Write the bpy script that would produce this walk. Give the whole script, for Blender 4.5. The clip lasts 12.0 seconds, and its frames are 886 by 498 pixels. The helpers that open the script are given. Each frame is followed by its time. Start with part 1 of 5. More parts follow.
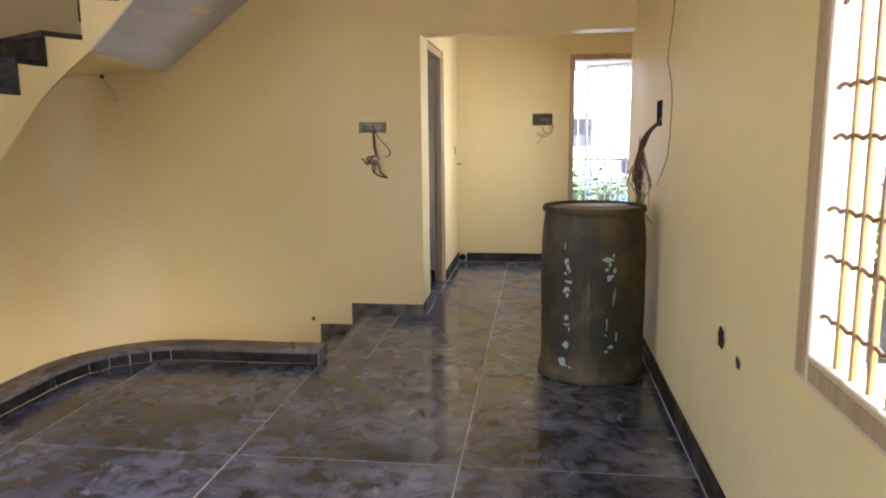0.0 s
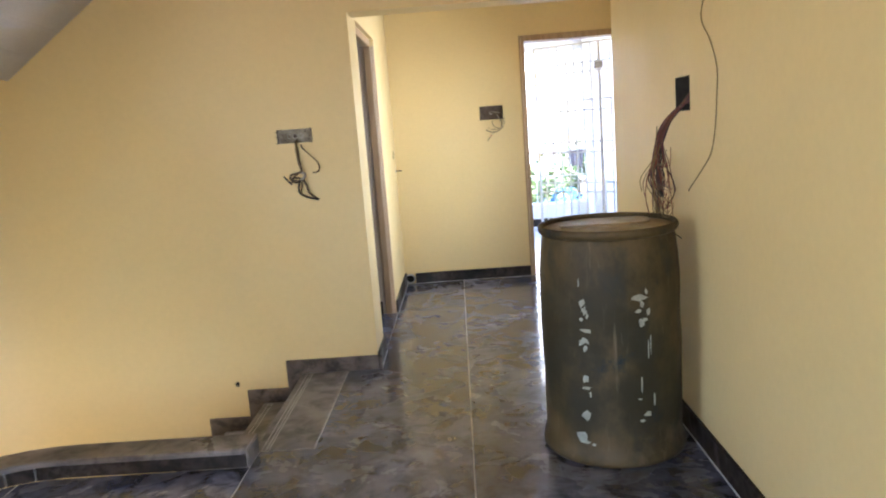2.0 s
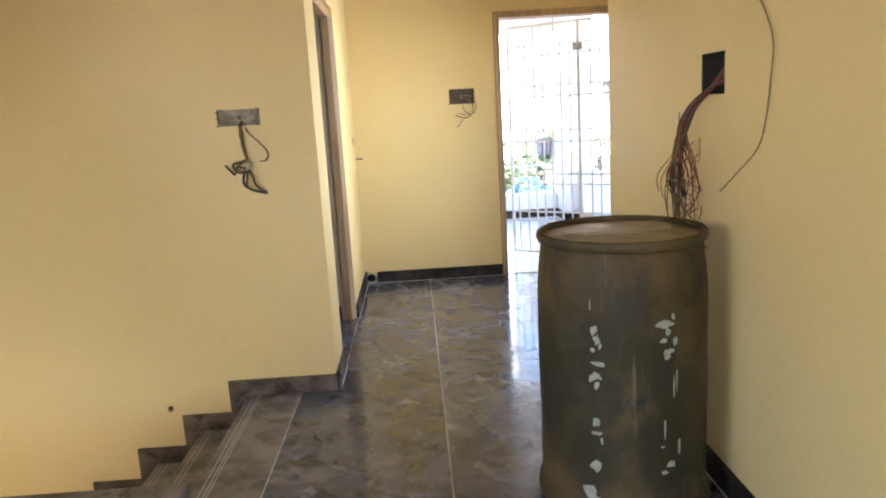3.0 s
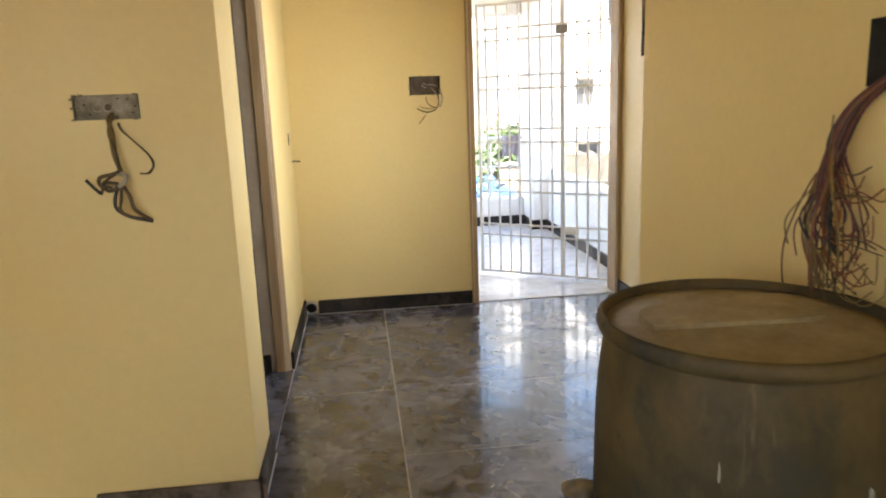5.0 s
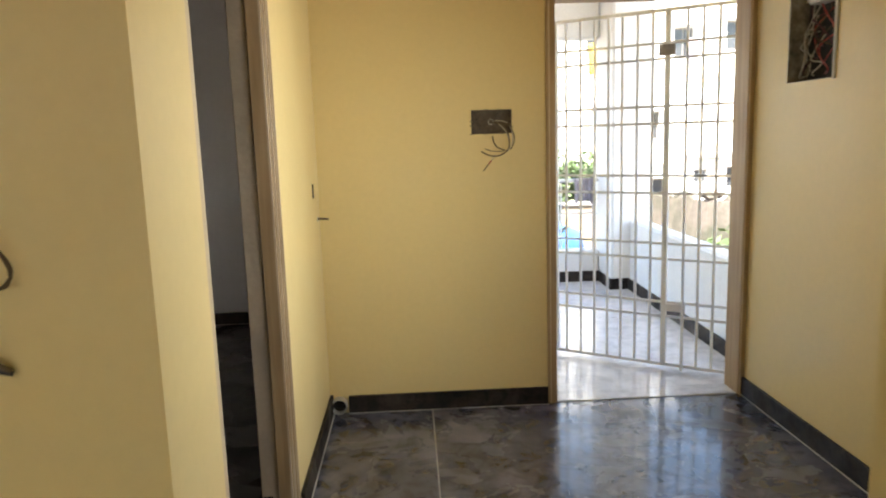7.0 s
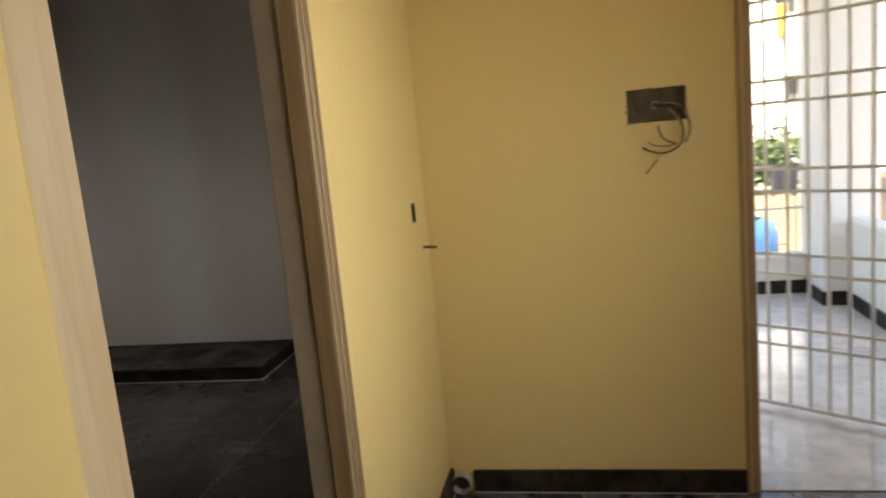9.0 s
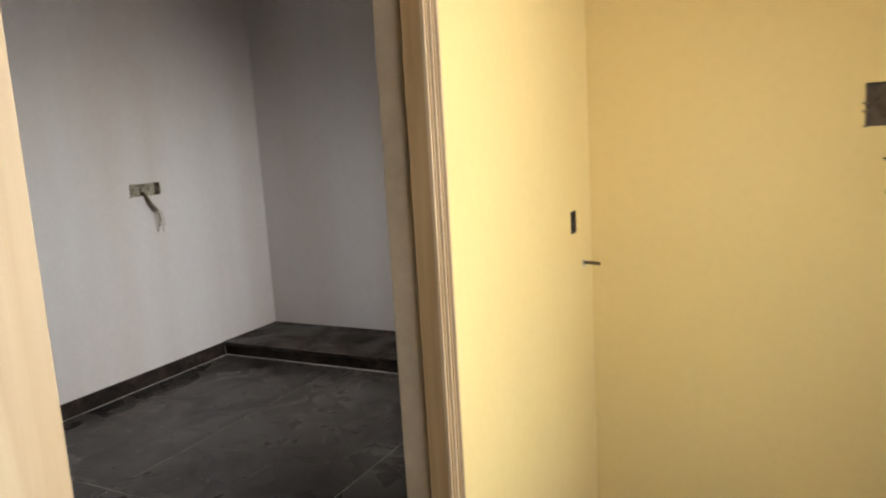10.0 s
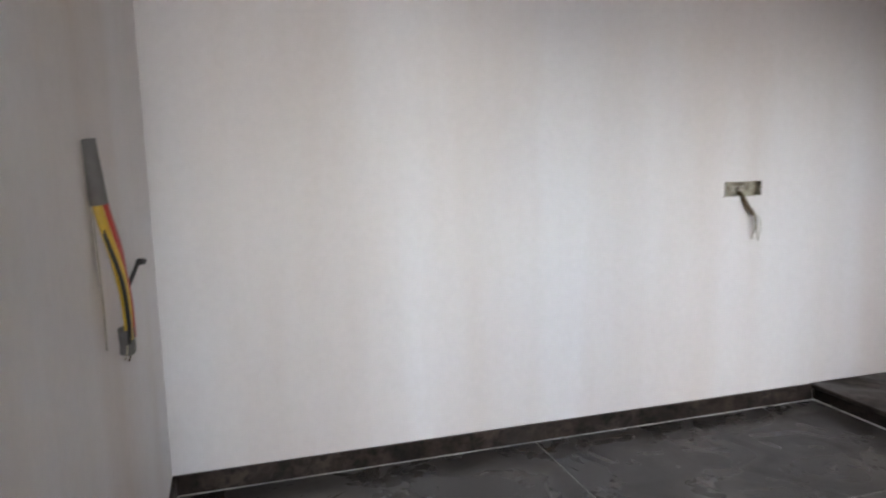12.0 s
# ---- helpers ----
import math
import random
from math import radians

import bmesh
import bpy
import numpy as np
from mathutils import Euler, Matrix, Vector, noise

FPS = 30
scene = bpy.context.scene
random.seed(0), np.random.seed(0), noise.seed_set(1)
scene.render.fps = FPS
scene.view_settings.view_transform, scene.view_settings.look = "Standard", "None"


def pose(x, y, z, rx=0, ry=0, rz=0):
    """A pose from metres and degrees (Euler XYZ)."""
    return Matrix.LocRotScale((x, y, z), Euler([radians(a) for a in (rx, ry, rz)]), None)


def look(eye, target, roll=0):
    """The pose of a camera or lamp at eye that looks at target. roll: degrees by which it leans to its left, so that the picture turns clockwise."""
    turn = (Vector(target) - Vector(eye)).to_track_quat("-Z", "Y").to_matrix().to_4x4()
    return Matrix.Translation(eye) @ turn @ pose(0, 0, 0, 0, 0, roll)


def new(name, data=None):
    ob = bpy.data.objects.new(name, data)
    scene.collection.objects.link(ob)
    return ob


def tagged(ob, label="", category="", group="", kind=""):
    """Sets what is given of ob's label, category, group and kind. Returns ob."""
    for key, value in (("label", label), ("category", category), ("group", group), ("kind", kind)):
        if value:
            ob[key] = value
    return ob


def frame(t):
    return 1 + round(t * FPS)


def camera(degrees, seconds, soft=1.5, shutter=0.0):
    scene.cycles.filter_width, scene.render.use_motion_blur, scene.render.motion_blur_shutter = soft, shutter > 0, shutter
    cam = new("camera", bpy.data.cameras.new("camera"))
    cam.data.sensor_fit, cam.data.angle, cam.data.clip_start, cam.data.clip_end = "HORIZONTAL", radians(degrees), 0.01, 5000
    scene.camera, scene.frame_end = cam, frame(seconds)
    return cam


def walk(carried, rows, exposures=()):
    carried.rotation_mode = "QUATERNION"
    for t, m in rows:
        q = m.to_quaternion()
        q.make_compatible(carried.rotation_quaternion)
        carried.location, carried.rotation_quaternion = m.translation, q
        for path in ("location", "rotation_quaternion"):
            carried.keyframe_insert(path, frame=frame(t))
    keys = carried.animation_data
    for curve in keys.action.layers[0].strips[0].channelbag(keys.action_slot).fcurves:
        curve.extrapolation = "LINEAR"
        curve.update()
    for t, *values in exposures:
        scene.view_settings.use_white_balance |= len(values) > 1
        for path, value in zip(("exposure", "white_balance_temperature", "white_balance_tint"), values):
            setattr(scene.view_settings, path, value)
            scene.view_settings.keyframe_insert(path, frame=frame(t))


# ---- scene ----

LENS = 63.8
cam = camera(LENS, 12.0, soft=2.0, shutter=0.4)
PATH = [
    (0, (-0.08, 0.422, 1.328), (-0.343, 2.378, 1.01), -0.6),
    (0.5, (-0.121, 0.687, 1.341), (-0.367, 2.65, 1.048), -2.3),
    (0.8, (-0.14, 0.858, 1.367), (-0.404, 2.821, 1.089), -3.3),
    (1, (-0.181, 0.977, 1.358), (-0.442, 2.94, 1.078), -3.7),
    (1.5, (-0.293, 1.215, 1.334), (-0.471, 3.184, 1.033), -4.1),
    (2, (-0.362, 1.487, 1.362), (-0.421, 3.458, 1.029), -4.3),
    (2.5, (-0.419, 1.758, 1.335), (-0.396, 3.726, 0.977), -4.1),
    (3, (-0.446, 2.052, 1.354), (-0.383, 4.015, 0.976), -3.3),
    (5, (-0.499, 3.139, 1.362), (-0.276, 5.085, 0.956), -2.1),
    (5.5, (-0.503, 3.425, 1.352), (-0.275, 5.370, 0.943), -1.1),
    (6, (-0.520, 3.715, 1.370), (-0.281, 5.659, 0.966), -0.8),
    (6.5, (-0.500, 3.955, 1.380), (-0.325, 5.916, 1.022), -1.8),
    (6.7, (-0.467, 4.075, 1.396), (-0.337, 6.046, 1.079), -1.9),
    (8.5, (-0.425, 4.980, 1.428), (-0.537, 6.952, 1.114), -3.6),
    (9, (-0.321, 5.15, 1.439), (-0.711, 7.085, 1.118), -5.4),
    (9.2, (-0.271, 5.227, 1.444), (-0.815, 7.126, 1.133), -5.2),
    (9.5, (-0.254, 5.338, 1.45), (-0.964, 7.183, 1.146), -5.2),
    (10, (-0.283, 5.523, 1.447), (-1.19, 7.278, 1.136), -3.4),
    (10.2, (-0.314, 5.611, 1.451), (-1.292, 7.326, 1.136), -2.5),
    (10.5, (-0.34, 5.698, 1.457), (-1.438, 7.339, 1.139), -2.0),
    (11, (-0.41, 5.871, 1.469), (-1.844, 7.234, 1.175), -3.2),
    (11.3, (-0.437, 5.924, 1.481), (-2.077, 7.043, 1.23), -2.5),
    (11.5, (-0.495, 6.004, 1.479), (-2.247, 6.938, 1.242), -2.2),
    (11.6, (-0.525, 6.038, 1.481), (-2.331, 6.862, 1.243), -1.9),
    (11.7, (-0.620, 6.058, 1.481), (-2.462, 6.796, 1.231), -1.6),
    (11.8, (-0.690, 6.058, 1.481), (-2.553, 6.738, 1.221), -1.5),
    (11.9, (-0.750, 6.050, 1.481), (-2.638, 6.657, 1.218), -2.0),
    (12, (-0.800, 6.040, 1.480), (-2.699, 6.604, 1.202), -1.5),
]
EXPOSURES = [(0, 3.0, 5750, 16), (1.5, 3.35, 5600, 15), (3.2, 3.3, 6100, 13), (5.0, 3.02, 6850, 10), (6.7, 2.65, 6950, 8), (8.5, 2.1, 7300, 9),
             (9.0, 2.02, 7900, 10), (9.5, 2.6, 8600, 12), (10.0, 2.9, 7200, 11), (10.5, 2.95, 6550, 13), (11.2, 2.9, 6700, 16), (11.5, 3.05, 7200, 14), (12, 3.5, 6550, 12)]
walk(cam, [(t, look(eye, target, roll)) for t, eye, target, roll in PATH], EXPOSURES)

# ---- world, sun and large lights ----
SUN_ELEVATION, SUN_TURN = 55.0, 188.0
world = bpy.data.worlds.new("sky")
scene.world = world
world.use_nodes = True
wn = world.node_tree.nodes
sky = wn.new("ShaderNodeTexSky")
sky.sky_type = "NISHITA"
sky.sun_disc = False
sky.sun_elevation, sky.sun_rotation = radians(SUN_ELEVATION), radians(SUN_TURN)
wn["Background"].inputs["Strength"].default_value = 0.15
world.node_tree.links.new(sky.outputs["Color"], wn["Background"].inputs["Color"])

sun_data = bpy.data.lights.new("sun", "SUN")
sun_data.energy, sun_data.angle, sun_data.color = 5.0, radians(0.8), (1.0, 0.95, 0.87)
sun = new("sun", sun_data)
a, e = radians(SUN_TURN), radians(SUN_ELEVATION)
toward = Vector((math.sin(a) * math.cos(e), math.cos(a) * math.cos(e), math.sin(e)))
sun.matrix_world = Matrix.Translation(toward * 40) @ toward.to_track_quat("Z", "Y").to_matrix().to_4x4()


def window_light(name, centre, facing, width, height, power, colour=(0.93, 0.97, 1.0), spread=180):
    """Sky light that enters by a window's opening, real or added."""
    data = bpy.data.lights.new(name, "AREA")
    data.shape, data.size, data.size_y, data.energy, data.color = "RECTANGLE", width, height, power, colour
    data.spread = radians(spread)
    ob = new(name, data)
    ob.matrix_world = Matrix.Translation(centre) @ Vector(facing).to_track_quat("-Z", "Z").to_matrix().to_4x4()
    return ob


window_light("hall_window_light", (0.80, 1.52, 1.42), (-1, 0.14, -0.44), 1.25, 1.3, 5.9, spread=124)
# the next two, behind and left, are added to brighten the hall
window_light("back_window_light", (-1.2, -2.72, 1.35), (-0.15, 1, -0.75), 2.2, 2.0, 1.1, spread=100)
window_light("left_window_light", (-4.05, 1.0, 1.4), (1.0, 0.75, -0.25), 1.7, 1.6, 1.6, (0.88, 0.94, 1.0), spread=96)
window_light("stair_window_light", (-3.22, -2.72, 4.3), (0, 1, -0.3), 0.95, 1.4, 3.5)
window_light("recess_window_light", (1.50, 6.25, 1.55), (-1, 0.22, -0.10), 0.78, 1.1, 3.9, spread=84)
window_light("room_window_light", (-0.95, 8.7, 1.55), (-1, -0.12, -0.44), 0.78, 1.1, 2.6, (0.90, 0.95, 1.0), spread=86)


# ---- materials ----
def material(name, base, rough=0.6, metal=0.0, patch=0.06, patch_scale=1.5, grain=0.04, grain_scale=60.0, bump=0.05,
             bump_scale=90.0, tint=None, piece=0.0, specular=0.5, coat=0.0, rough_var=0.08, stretch=1.0):
    """A procedural surface: base colour with broad patches and fine grain, uneven gloss and fine relief."""
    m = bpy.data.materials.new(name)
    m.use_nodes = True
    n, l = m.node_tree.nodes, m.node_tree.links
    p = n["Principled BSDF"]
    p.inputs["Metallic"].default_value = metal
    p.inputs["Specular IOR Level"].default_value = specular
    p.inputs["Coat Weight"].default_value = coat
    co = n.new("ShaderNodeTexCoord")

    def noise_at(scale, detail=6.0):
        t = n.new("ShaderNodeTexNoise")
        t.inputs["Scale"].default_value, t.inputs["Detail"].default_value = scale, detail
        l.new(co.outputs["Object"], t.inputs["Vector"])
        return t

    def ramp(src, lo, hi, a, b):
        r = n.new("ShaderNodeMapRange")
        r.inputs["From Min"].default_value, r.inputs["From Max"].default_value = lo, hi
        r.inputs["To Min"].default_value, r.inputs["To Max"].default_value = a, b
        l.new(src, r.inputs["Value"])
        return r.outputs["Result"]

    big, fine = noise_at(patch_scale), noise_at(grain_scale, 3.0)
    if stretch != 1.0:
        mp = n.new("ShaderNodeMapping")
        mp.inputs["Scale"].default_value = (1, 1, stretch)
        l.new(co.outputs["Object"], mp.inputs["Vector"])
        l.new(mp.outputs["Vector"], big.inputs["Vector"])
    mix = n.new("ShaderNodeMix")
    mix.data_type = "RGBA"
    mix.inputs["A"].default_value = (*base, 1)
    mix.inputs["B"].default_value = (*(tint or [c * (1 - 2.2 * patch) for c in base]), 1)
    l.new(ramp(big.outputs["Fac"], 0.35, 0.7, 0, 1), mix.inputs["Factor"])
    hsv = n.new("ShaderNodeHueSaturation")
    l.new(mix.outputs["Result"], hsv.inputs["Color"])
    value = ramp(fine.outputs["Fac"], 0.3, 0.7, 1 - grain, 1 + grain)
    if piece:
        info = n.new("ShaderNodeObjectInfo")
        mul = n.new("ShaderNodeMath")
        mul.operation = "MULTIPLY"
        l.new(ramp(info.outputs["Random"], 0, 1, 1 - piece, 1 + piece), mul.inputs[0])
        l.new(value, mul.inputs[1])
        value = mul.outputs[0]
    l.new(value, hsv.inputs["Value"])
    l.new(hsv.outputs["Color"], p.inputs["Base Color"])
    l.new(ramp(noise_at(patch_scale * 2.3).outputs["Fac"], 0.3, 0.7, max(0.02, rough - rough_var), min(1, rough + rough_var)), p.inputs["Roughness"])
    if bump:
        b = n.new("ShaderNodeBump")
        b.inputs["Strength"].default_value, b.inputs["Distance"].default_value = bump, 0.01
        l.new(noise_at(bump_scale, 4.0).outputs["Fac"], b.inputs["Height"])
        l.new(b.outputs["Normal"], p.inputs["Normal"])
    return m


def granite(name, dark, mid, light, rough=0.12, cloud=2.2, dust=0.35, piece=0.06, specular=0.5, vein=0.8, coat=0.0, film_colour=(0.33, 0.305, 0.28)):
    """Polished slab stone with drifting clouds, broken veins and a film of builder's dust."""
    m = bpy.data.materials.new(name)
    m.use_nodes = True
    n, l = m.node_tree.nodes, m.node_tree.links
    p = n["Principled BSDF"]
    p.inputs["Specular IOR Level"].default_value = specular
    p.inputs["Coat Weight"].default_value, p.inputs["Coat Roughness"].default_value = coat, 0.06
    co = n.new("ShaderNodeTexCoord")
    info = n.new("ShaderNodeObjectInfo")
    shift = n.new("ShaderNodeVectorMath")
    shift.operation = "MULTIPLY_ADD"
    l.new(info.outputs["Random"], shift.inputs[0])
    shift.inputs[1].default_value = (7.3, 11.1, 3.7)
    l.new(co.outputs["Object"], shift.inputs[2])

    def noise_at(scale, detail, distortion, rough_=0.6):
        t = n.new("ShaderNodeTexNoise")
        for k, v in (("Scale", scale), ("Detail", detail), ("Distortion", distortion), ("Roughness", rough_)):
            t.inputs[k].default_value = v
        l.new(shift.outputs[0], t.inputs["Vector"])
        return t.outputs["Fac"]

    def ramp(src, stops):
        r = n.new("ShaderNodeValToRGB")
        els = r.color_ramp.elements
        while len(els) < len(stops):
            els.new(0.5)
        for el, (pos, c) in zip(els, stops):
            el.position, el.color = pos, (*c, 1)
        l.new(src, r.inputs["Fac"])
        return r.outputs["Color"]

    clouds = ramp(noise_at(cloud, 7, 0.5, 0.62), [(0.34, dark), (0.5, mid), (0.66, light)])
    speck = ramp(noise_at(cloud * 4.4, 6, 0.5, 0.6), [(0.36, (0.15, 0.14, 0.15)), (0.45, (0.60, 0.58, 0.60)), (0.53, (1.05, 1.03, 1.04)), (0.68, (1.28, 1.26, 1.28))])
    mul = n.new("ShaderNodeMix")
    mul.data_type, mul.blend_type = "RGBA", "MULTIPLY"
    mul.inputs["Factor"].default_value = vein
    l.new(clouds, mul.inputs["A"]), l.new(speck, mul.inputs["B"])
    film = n.new("ShaderNodeMix")
    film.data_type = "RGBA"
    film.inputs["B"].default_value = (*film_colour, 1)
    l.new(mul.outputs["Result"], film.inputs["A"])
    f = ramp(noise_at(1.1, 5, 0.8), [(0.45, (0, 0, 0)), (0.72, (dust, dust, dust))])
    l.new(f, film.inputs["Factor"])
    hsv = n.new("ShaderNodeHueSaturation")
    l.new(film.outputs["Result"], hsv.inputs["Color"])
    v = n.new("ShaderNodeMapRange")
    v.inputs["To Min"].default_value, v.inputs["To Max"].default_value = 1 - piece, 1 + piece
    l.new(info.outputs["Random"], v.inputs["Value"])
    l.new(v.outputs["Result"], hsv.inputs["Value"])
    l.new(hsv.outputs["Color"], p.inputs["Base Color"])
    r = n.new("ShaderNodeMapRange")
    r.inputs["From Min"].default_value, r.inputs["From Max"].default_value = 0.35, 0.7
    r.inputs["To Min"].default_value, r.inputs["To Max"].default_value = rough * 0.7, rough * 1.9
    l.new(noise_at(3.1, 6, 1.0), r.inputs["Value"])
    l.new(r.outputs["Result"], p.inputs["Roughness"])
    b = n.new("ShaderNodeBump")
    b.inputs["Strength"].default_value, b.inputs["Distance"].default_value = 0.02, 0.004
    l.new(noise_at(40, 3, 0), b.inputs["Height"])
    l.new(b.outputs["Normal"], p.inputs["Normal"])
    return m


def wood(name, base, dark, rough=0.45, scale=6.0):
    """Planed timber with grain along z."""
    m = material(name, base, rough, bump=0.0)
    n, l = m.node_tree.nodes, m.node_tree.links
    p = n["Principled BSDF"]
    co = n.new("ShaderNodeTexCoord")
    mp = n.new("ShaderNodeMapping")
    mp.inputs["Scale"].default_value = (scale * 6, scale * 6, scale * 0.35)
    l.new(co.outputs["Object"], mp.inputs["Vector"])
    t = n.new("ShaderNodeTexNoise")
    t.inputs["Scale"].default_value, t.inputs["Detail"].default_value, t.inputs["Distortion"].default_value = 1.0, 7, 0.6
    l.new(mp.outputs["Vector"], t.inputs["Vector"])
    r = n.new("ShaderNodeValToRGB")
    r.color_ramp.elements[0].position, r.color_ramp.elements[0].color = 0.36, (*dark, 1)
    r.color_ramp.elements[1].position, r.color_ramp.elements[1].color = 0.62, (*base, 1)
    l.new(t.outputs["Fac"], r.inputs["Fac"])
    l.new(r.outputs["Color"], p.inputs["Base Color"])
    b = n.new("ShaderNodeBump")
    b.inputs["Strength"].default_value, b.inputs["Distance"].default_value = 0.15, 0.004
    l.new(t.outputs["Fac"], b.inputs["Height"])
    l.new(b.outputs["Normal"], p.inputs["Normal"])
    return m


CREAM = material("cream_wall_paint", (0.76, 0.59, 0.275), 0.42, patch=0.03, patch_scale=0.9, grain=0.015, grain_scale=35, bump=0.06, bump_scale=22)
WHITE_WALL = material("white_wall_primer", (0.73, 0.71, 0.715), 0.55, patch_scale=1.5, grain=0.02, grain_scale=30, bump=0.07, bump_scale=20, tint=(0.62, 0.555, 0.515), stretch=0.13)
SOFFIT = material("grey_white_soffit", (0.62, 0.60, 0.62), 0.7, bump=0.06, bump_scale=25)
CEILING = material("white_ceiling_paint", (0.78, 0.77, 0.74), 0.7, bump=0.04)
EDGE = material("bare_plaster_edge", (0.72, 0.68, 0.60), 0.8, patch=0.1, patch_scale=9, bump=0.2, bump_scale=60)
EDGE_BROWN = material("dry_mortar", (0.30, 0.235, 0.15), 0.9, patch=0.25, patch_scale=30, grain=0.15, bump=0.4, bump_scale=60)
FLOOR = granite("polished_grey_granite", (0.030, 0.030, 0.041), (0.086, 0.088, 0.117), (0.168, 0.172, 0.222), 0.20, cloud=2.3, vein=1.0, dust=0.20, specular=0.42, coat=0.42, film_colour=(0.27, 0.275, 0.325))
NOSING = granite("honed_grey_granite", (0.18, 0.165, 0.15), (0.225, 0.208, 0.19), (0.28, 0.262, 0.245), 0.4, cloud=1.6, dust=0.3)
COPING = granite("brown_granite_coping", (0.115, 0.097, 0.084), (0.175, 0.15, 0.132), (0.245, 0.215, 0.195), 0.34, cloud=1.8, dust=0.30)
SKIRT = granite("dark_brown_granite", (0.012, 0.009, 0.007), (0.027, 0.020, 0.016), (0.060, 0.046, 0.037), 0.42, cloud=5, dust=0.06, specular=0.18)
DUSTY_SKIRT = granite("dusty_brown_granite", (0.075, 0.056, 0.042), (0.12, 0.094, 0.073), (0.175, 0.14, 0.111), 0.45, cloud=3, dust=0.16, specular=0.3)
ROOM_FLOOR = granite("dark_grey_granite", (0.013, 0.0105, 0.009), (0.023, 0.019, 0.0165), (0.042, 0.036, 0.032), 0.24, cloud=2.4, dust=0.13, vein=0.3, specular=0.3)
# pale plaster toned down: the doorway's shade is in this colour
REVEAL = material("shade_toned_plaster", (0.46, 0.375, 0.28), 0.75, patch=0.08, patch_scale=6, bump=0.15, bump_scale=50)
GROUT = material("white_grout", (0.62, 0.60, 0.57), 0.85, patch=0.12, patch_scale=7, bump=0.1)
WOOD = wood("unfinished_door_wood", (0.44, 0.305, 0.165), (0.34, 0.22, 0.11), 0.5)
# paler copy of the wood; on the jamb's front it stands for light
WOOD_PALE = wood("pale_door_wood", (0.62, 0.50, 0.345), (0.54, 0.41, 0.265))
GATE_PAINT = material("grey_white_gate_enamel", (0.80, 0.80, 0.82), 0.4, patch=0.04, patch_scale=8, grain=0.05, bump=0.05)
LOCK_STEEL = material("dull_lock_steel", (0.36, 0.34, 0.34), 0.5, metal=0.2, patch=0.15, patch_scale=20)
YELLOW_BAR = material("yellow_grille_enamel", (0.75, 0.47, 0.06), 0.4, patch=0.08, patch_scale=8)
BROWN_BAR = material("brown_grille_enamel", (0.20, 0.10, 0.055), 0.45, patch=0.1, patch_scale=9)


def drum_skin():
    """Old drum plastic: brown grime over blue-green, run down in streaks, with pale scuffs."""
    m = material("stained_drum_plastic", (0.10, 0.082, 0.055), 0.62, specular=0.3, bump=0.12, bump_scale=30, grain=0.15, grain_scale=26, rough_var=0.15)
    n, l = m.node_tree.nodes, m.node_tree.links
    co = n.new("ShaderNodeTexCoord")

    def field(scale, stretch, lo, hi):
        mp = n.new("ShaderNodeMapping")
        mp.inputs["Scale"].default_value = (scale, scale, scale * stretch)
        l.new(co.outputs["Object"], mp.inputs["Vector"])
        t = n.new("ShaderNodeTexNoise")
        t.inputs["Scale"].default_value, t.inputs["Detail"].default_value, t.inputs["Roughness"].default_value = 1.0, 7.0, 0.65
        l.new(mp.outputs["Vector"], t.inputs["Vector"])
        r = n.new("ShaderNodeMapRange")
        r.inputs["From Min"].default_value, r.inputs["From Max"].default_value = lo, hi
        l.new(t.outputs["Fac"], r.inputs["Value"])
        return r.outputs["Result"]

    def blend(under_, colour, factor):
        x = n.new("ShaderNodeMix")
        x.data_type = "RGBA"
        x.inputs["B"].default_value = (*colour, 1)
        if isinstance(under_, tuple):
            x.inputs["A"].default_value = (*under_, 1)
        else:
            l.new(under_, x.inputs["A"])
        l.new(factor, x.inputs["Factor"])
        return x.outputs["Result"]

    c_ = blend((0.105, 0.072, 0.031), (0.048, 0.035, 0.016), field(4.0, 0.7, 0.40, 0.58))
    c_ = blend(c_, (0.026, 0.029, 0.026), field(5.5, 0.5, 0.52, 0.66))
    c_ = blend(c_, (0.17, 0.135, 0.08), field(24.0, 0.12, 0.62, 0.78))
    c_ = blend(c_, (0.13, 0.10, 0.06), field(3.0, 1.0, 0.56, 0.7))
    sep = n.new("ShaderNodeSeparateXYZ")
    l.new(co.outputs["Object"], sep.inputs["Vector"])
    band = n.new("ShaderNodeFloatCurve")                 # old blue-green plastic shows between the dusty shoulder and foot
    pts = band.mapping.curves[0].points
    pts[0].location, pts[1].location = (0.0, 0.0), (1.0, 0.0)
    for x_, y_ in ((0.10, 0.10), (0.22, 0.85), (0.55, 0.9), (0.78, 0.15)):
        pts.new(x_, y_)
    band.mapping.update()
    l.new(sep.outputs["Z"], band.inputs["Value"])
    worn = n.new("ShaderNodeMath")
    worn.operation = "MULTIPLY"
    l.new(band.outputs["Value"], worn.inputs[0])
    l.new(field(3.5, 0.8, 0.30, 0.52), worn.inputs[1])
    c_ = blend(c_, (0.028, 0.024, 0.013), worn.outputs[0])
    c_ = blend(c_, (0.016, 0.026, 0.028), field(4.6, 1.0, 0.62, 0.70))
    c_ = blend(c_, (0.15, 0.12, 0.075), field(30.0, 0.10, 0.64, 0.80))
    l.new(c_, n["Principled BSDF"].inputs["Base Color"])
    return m


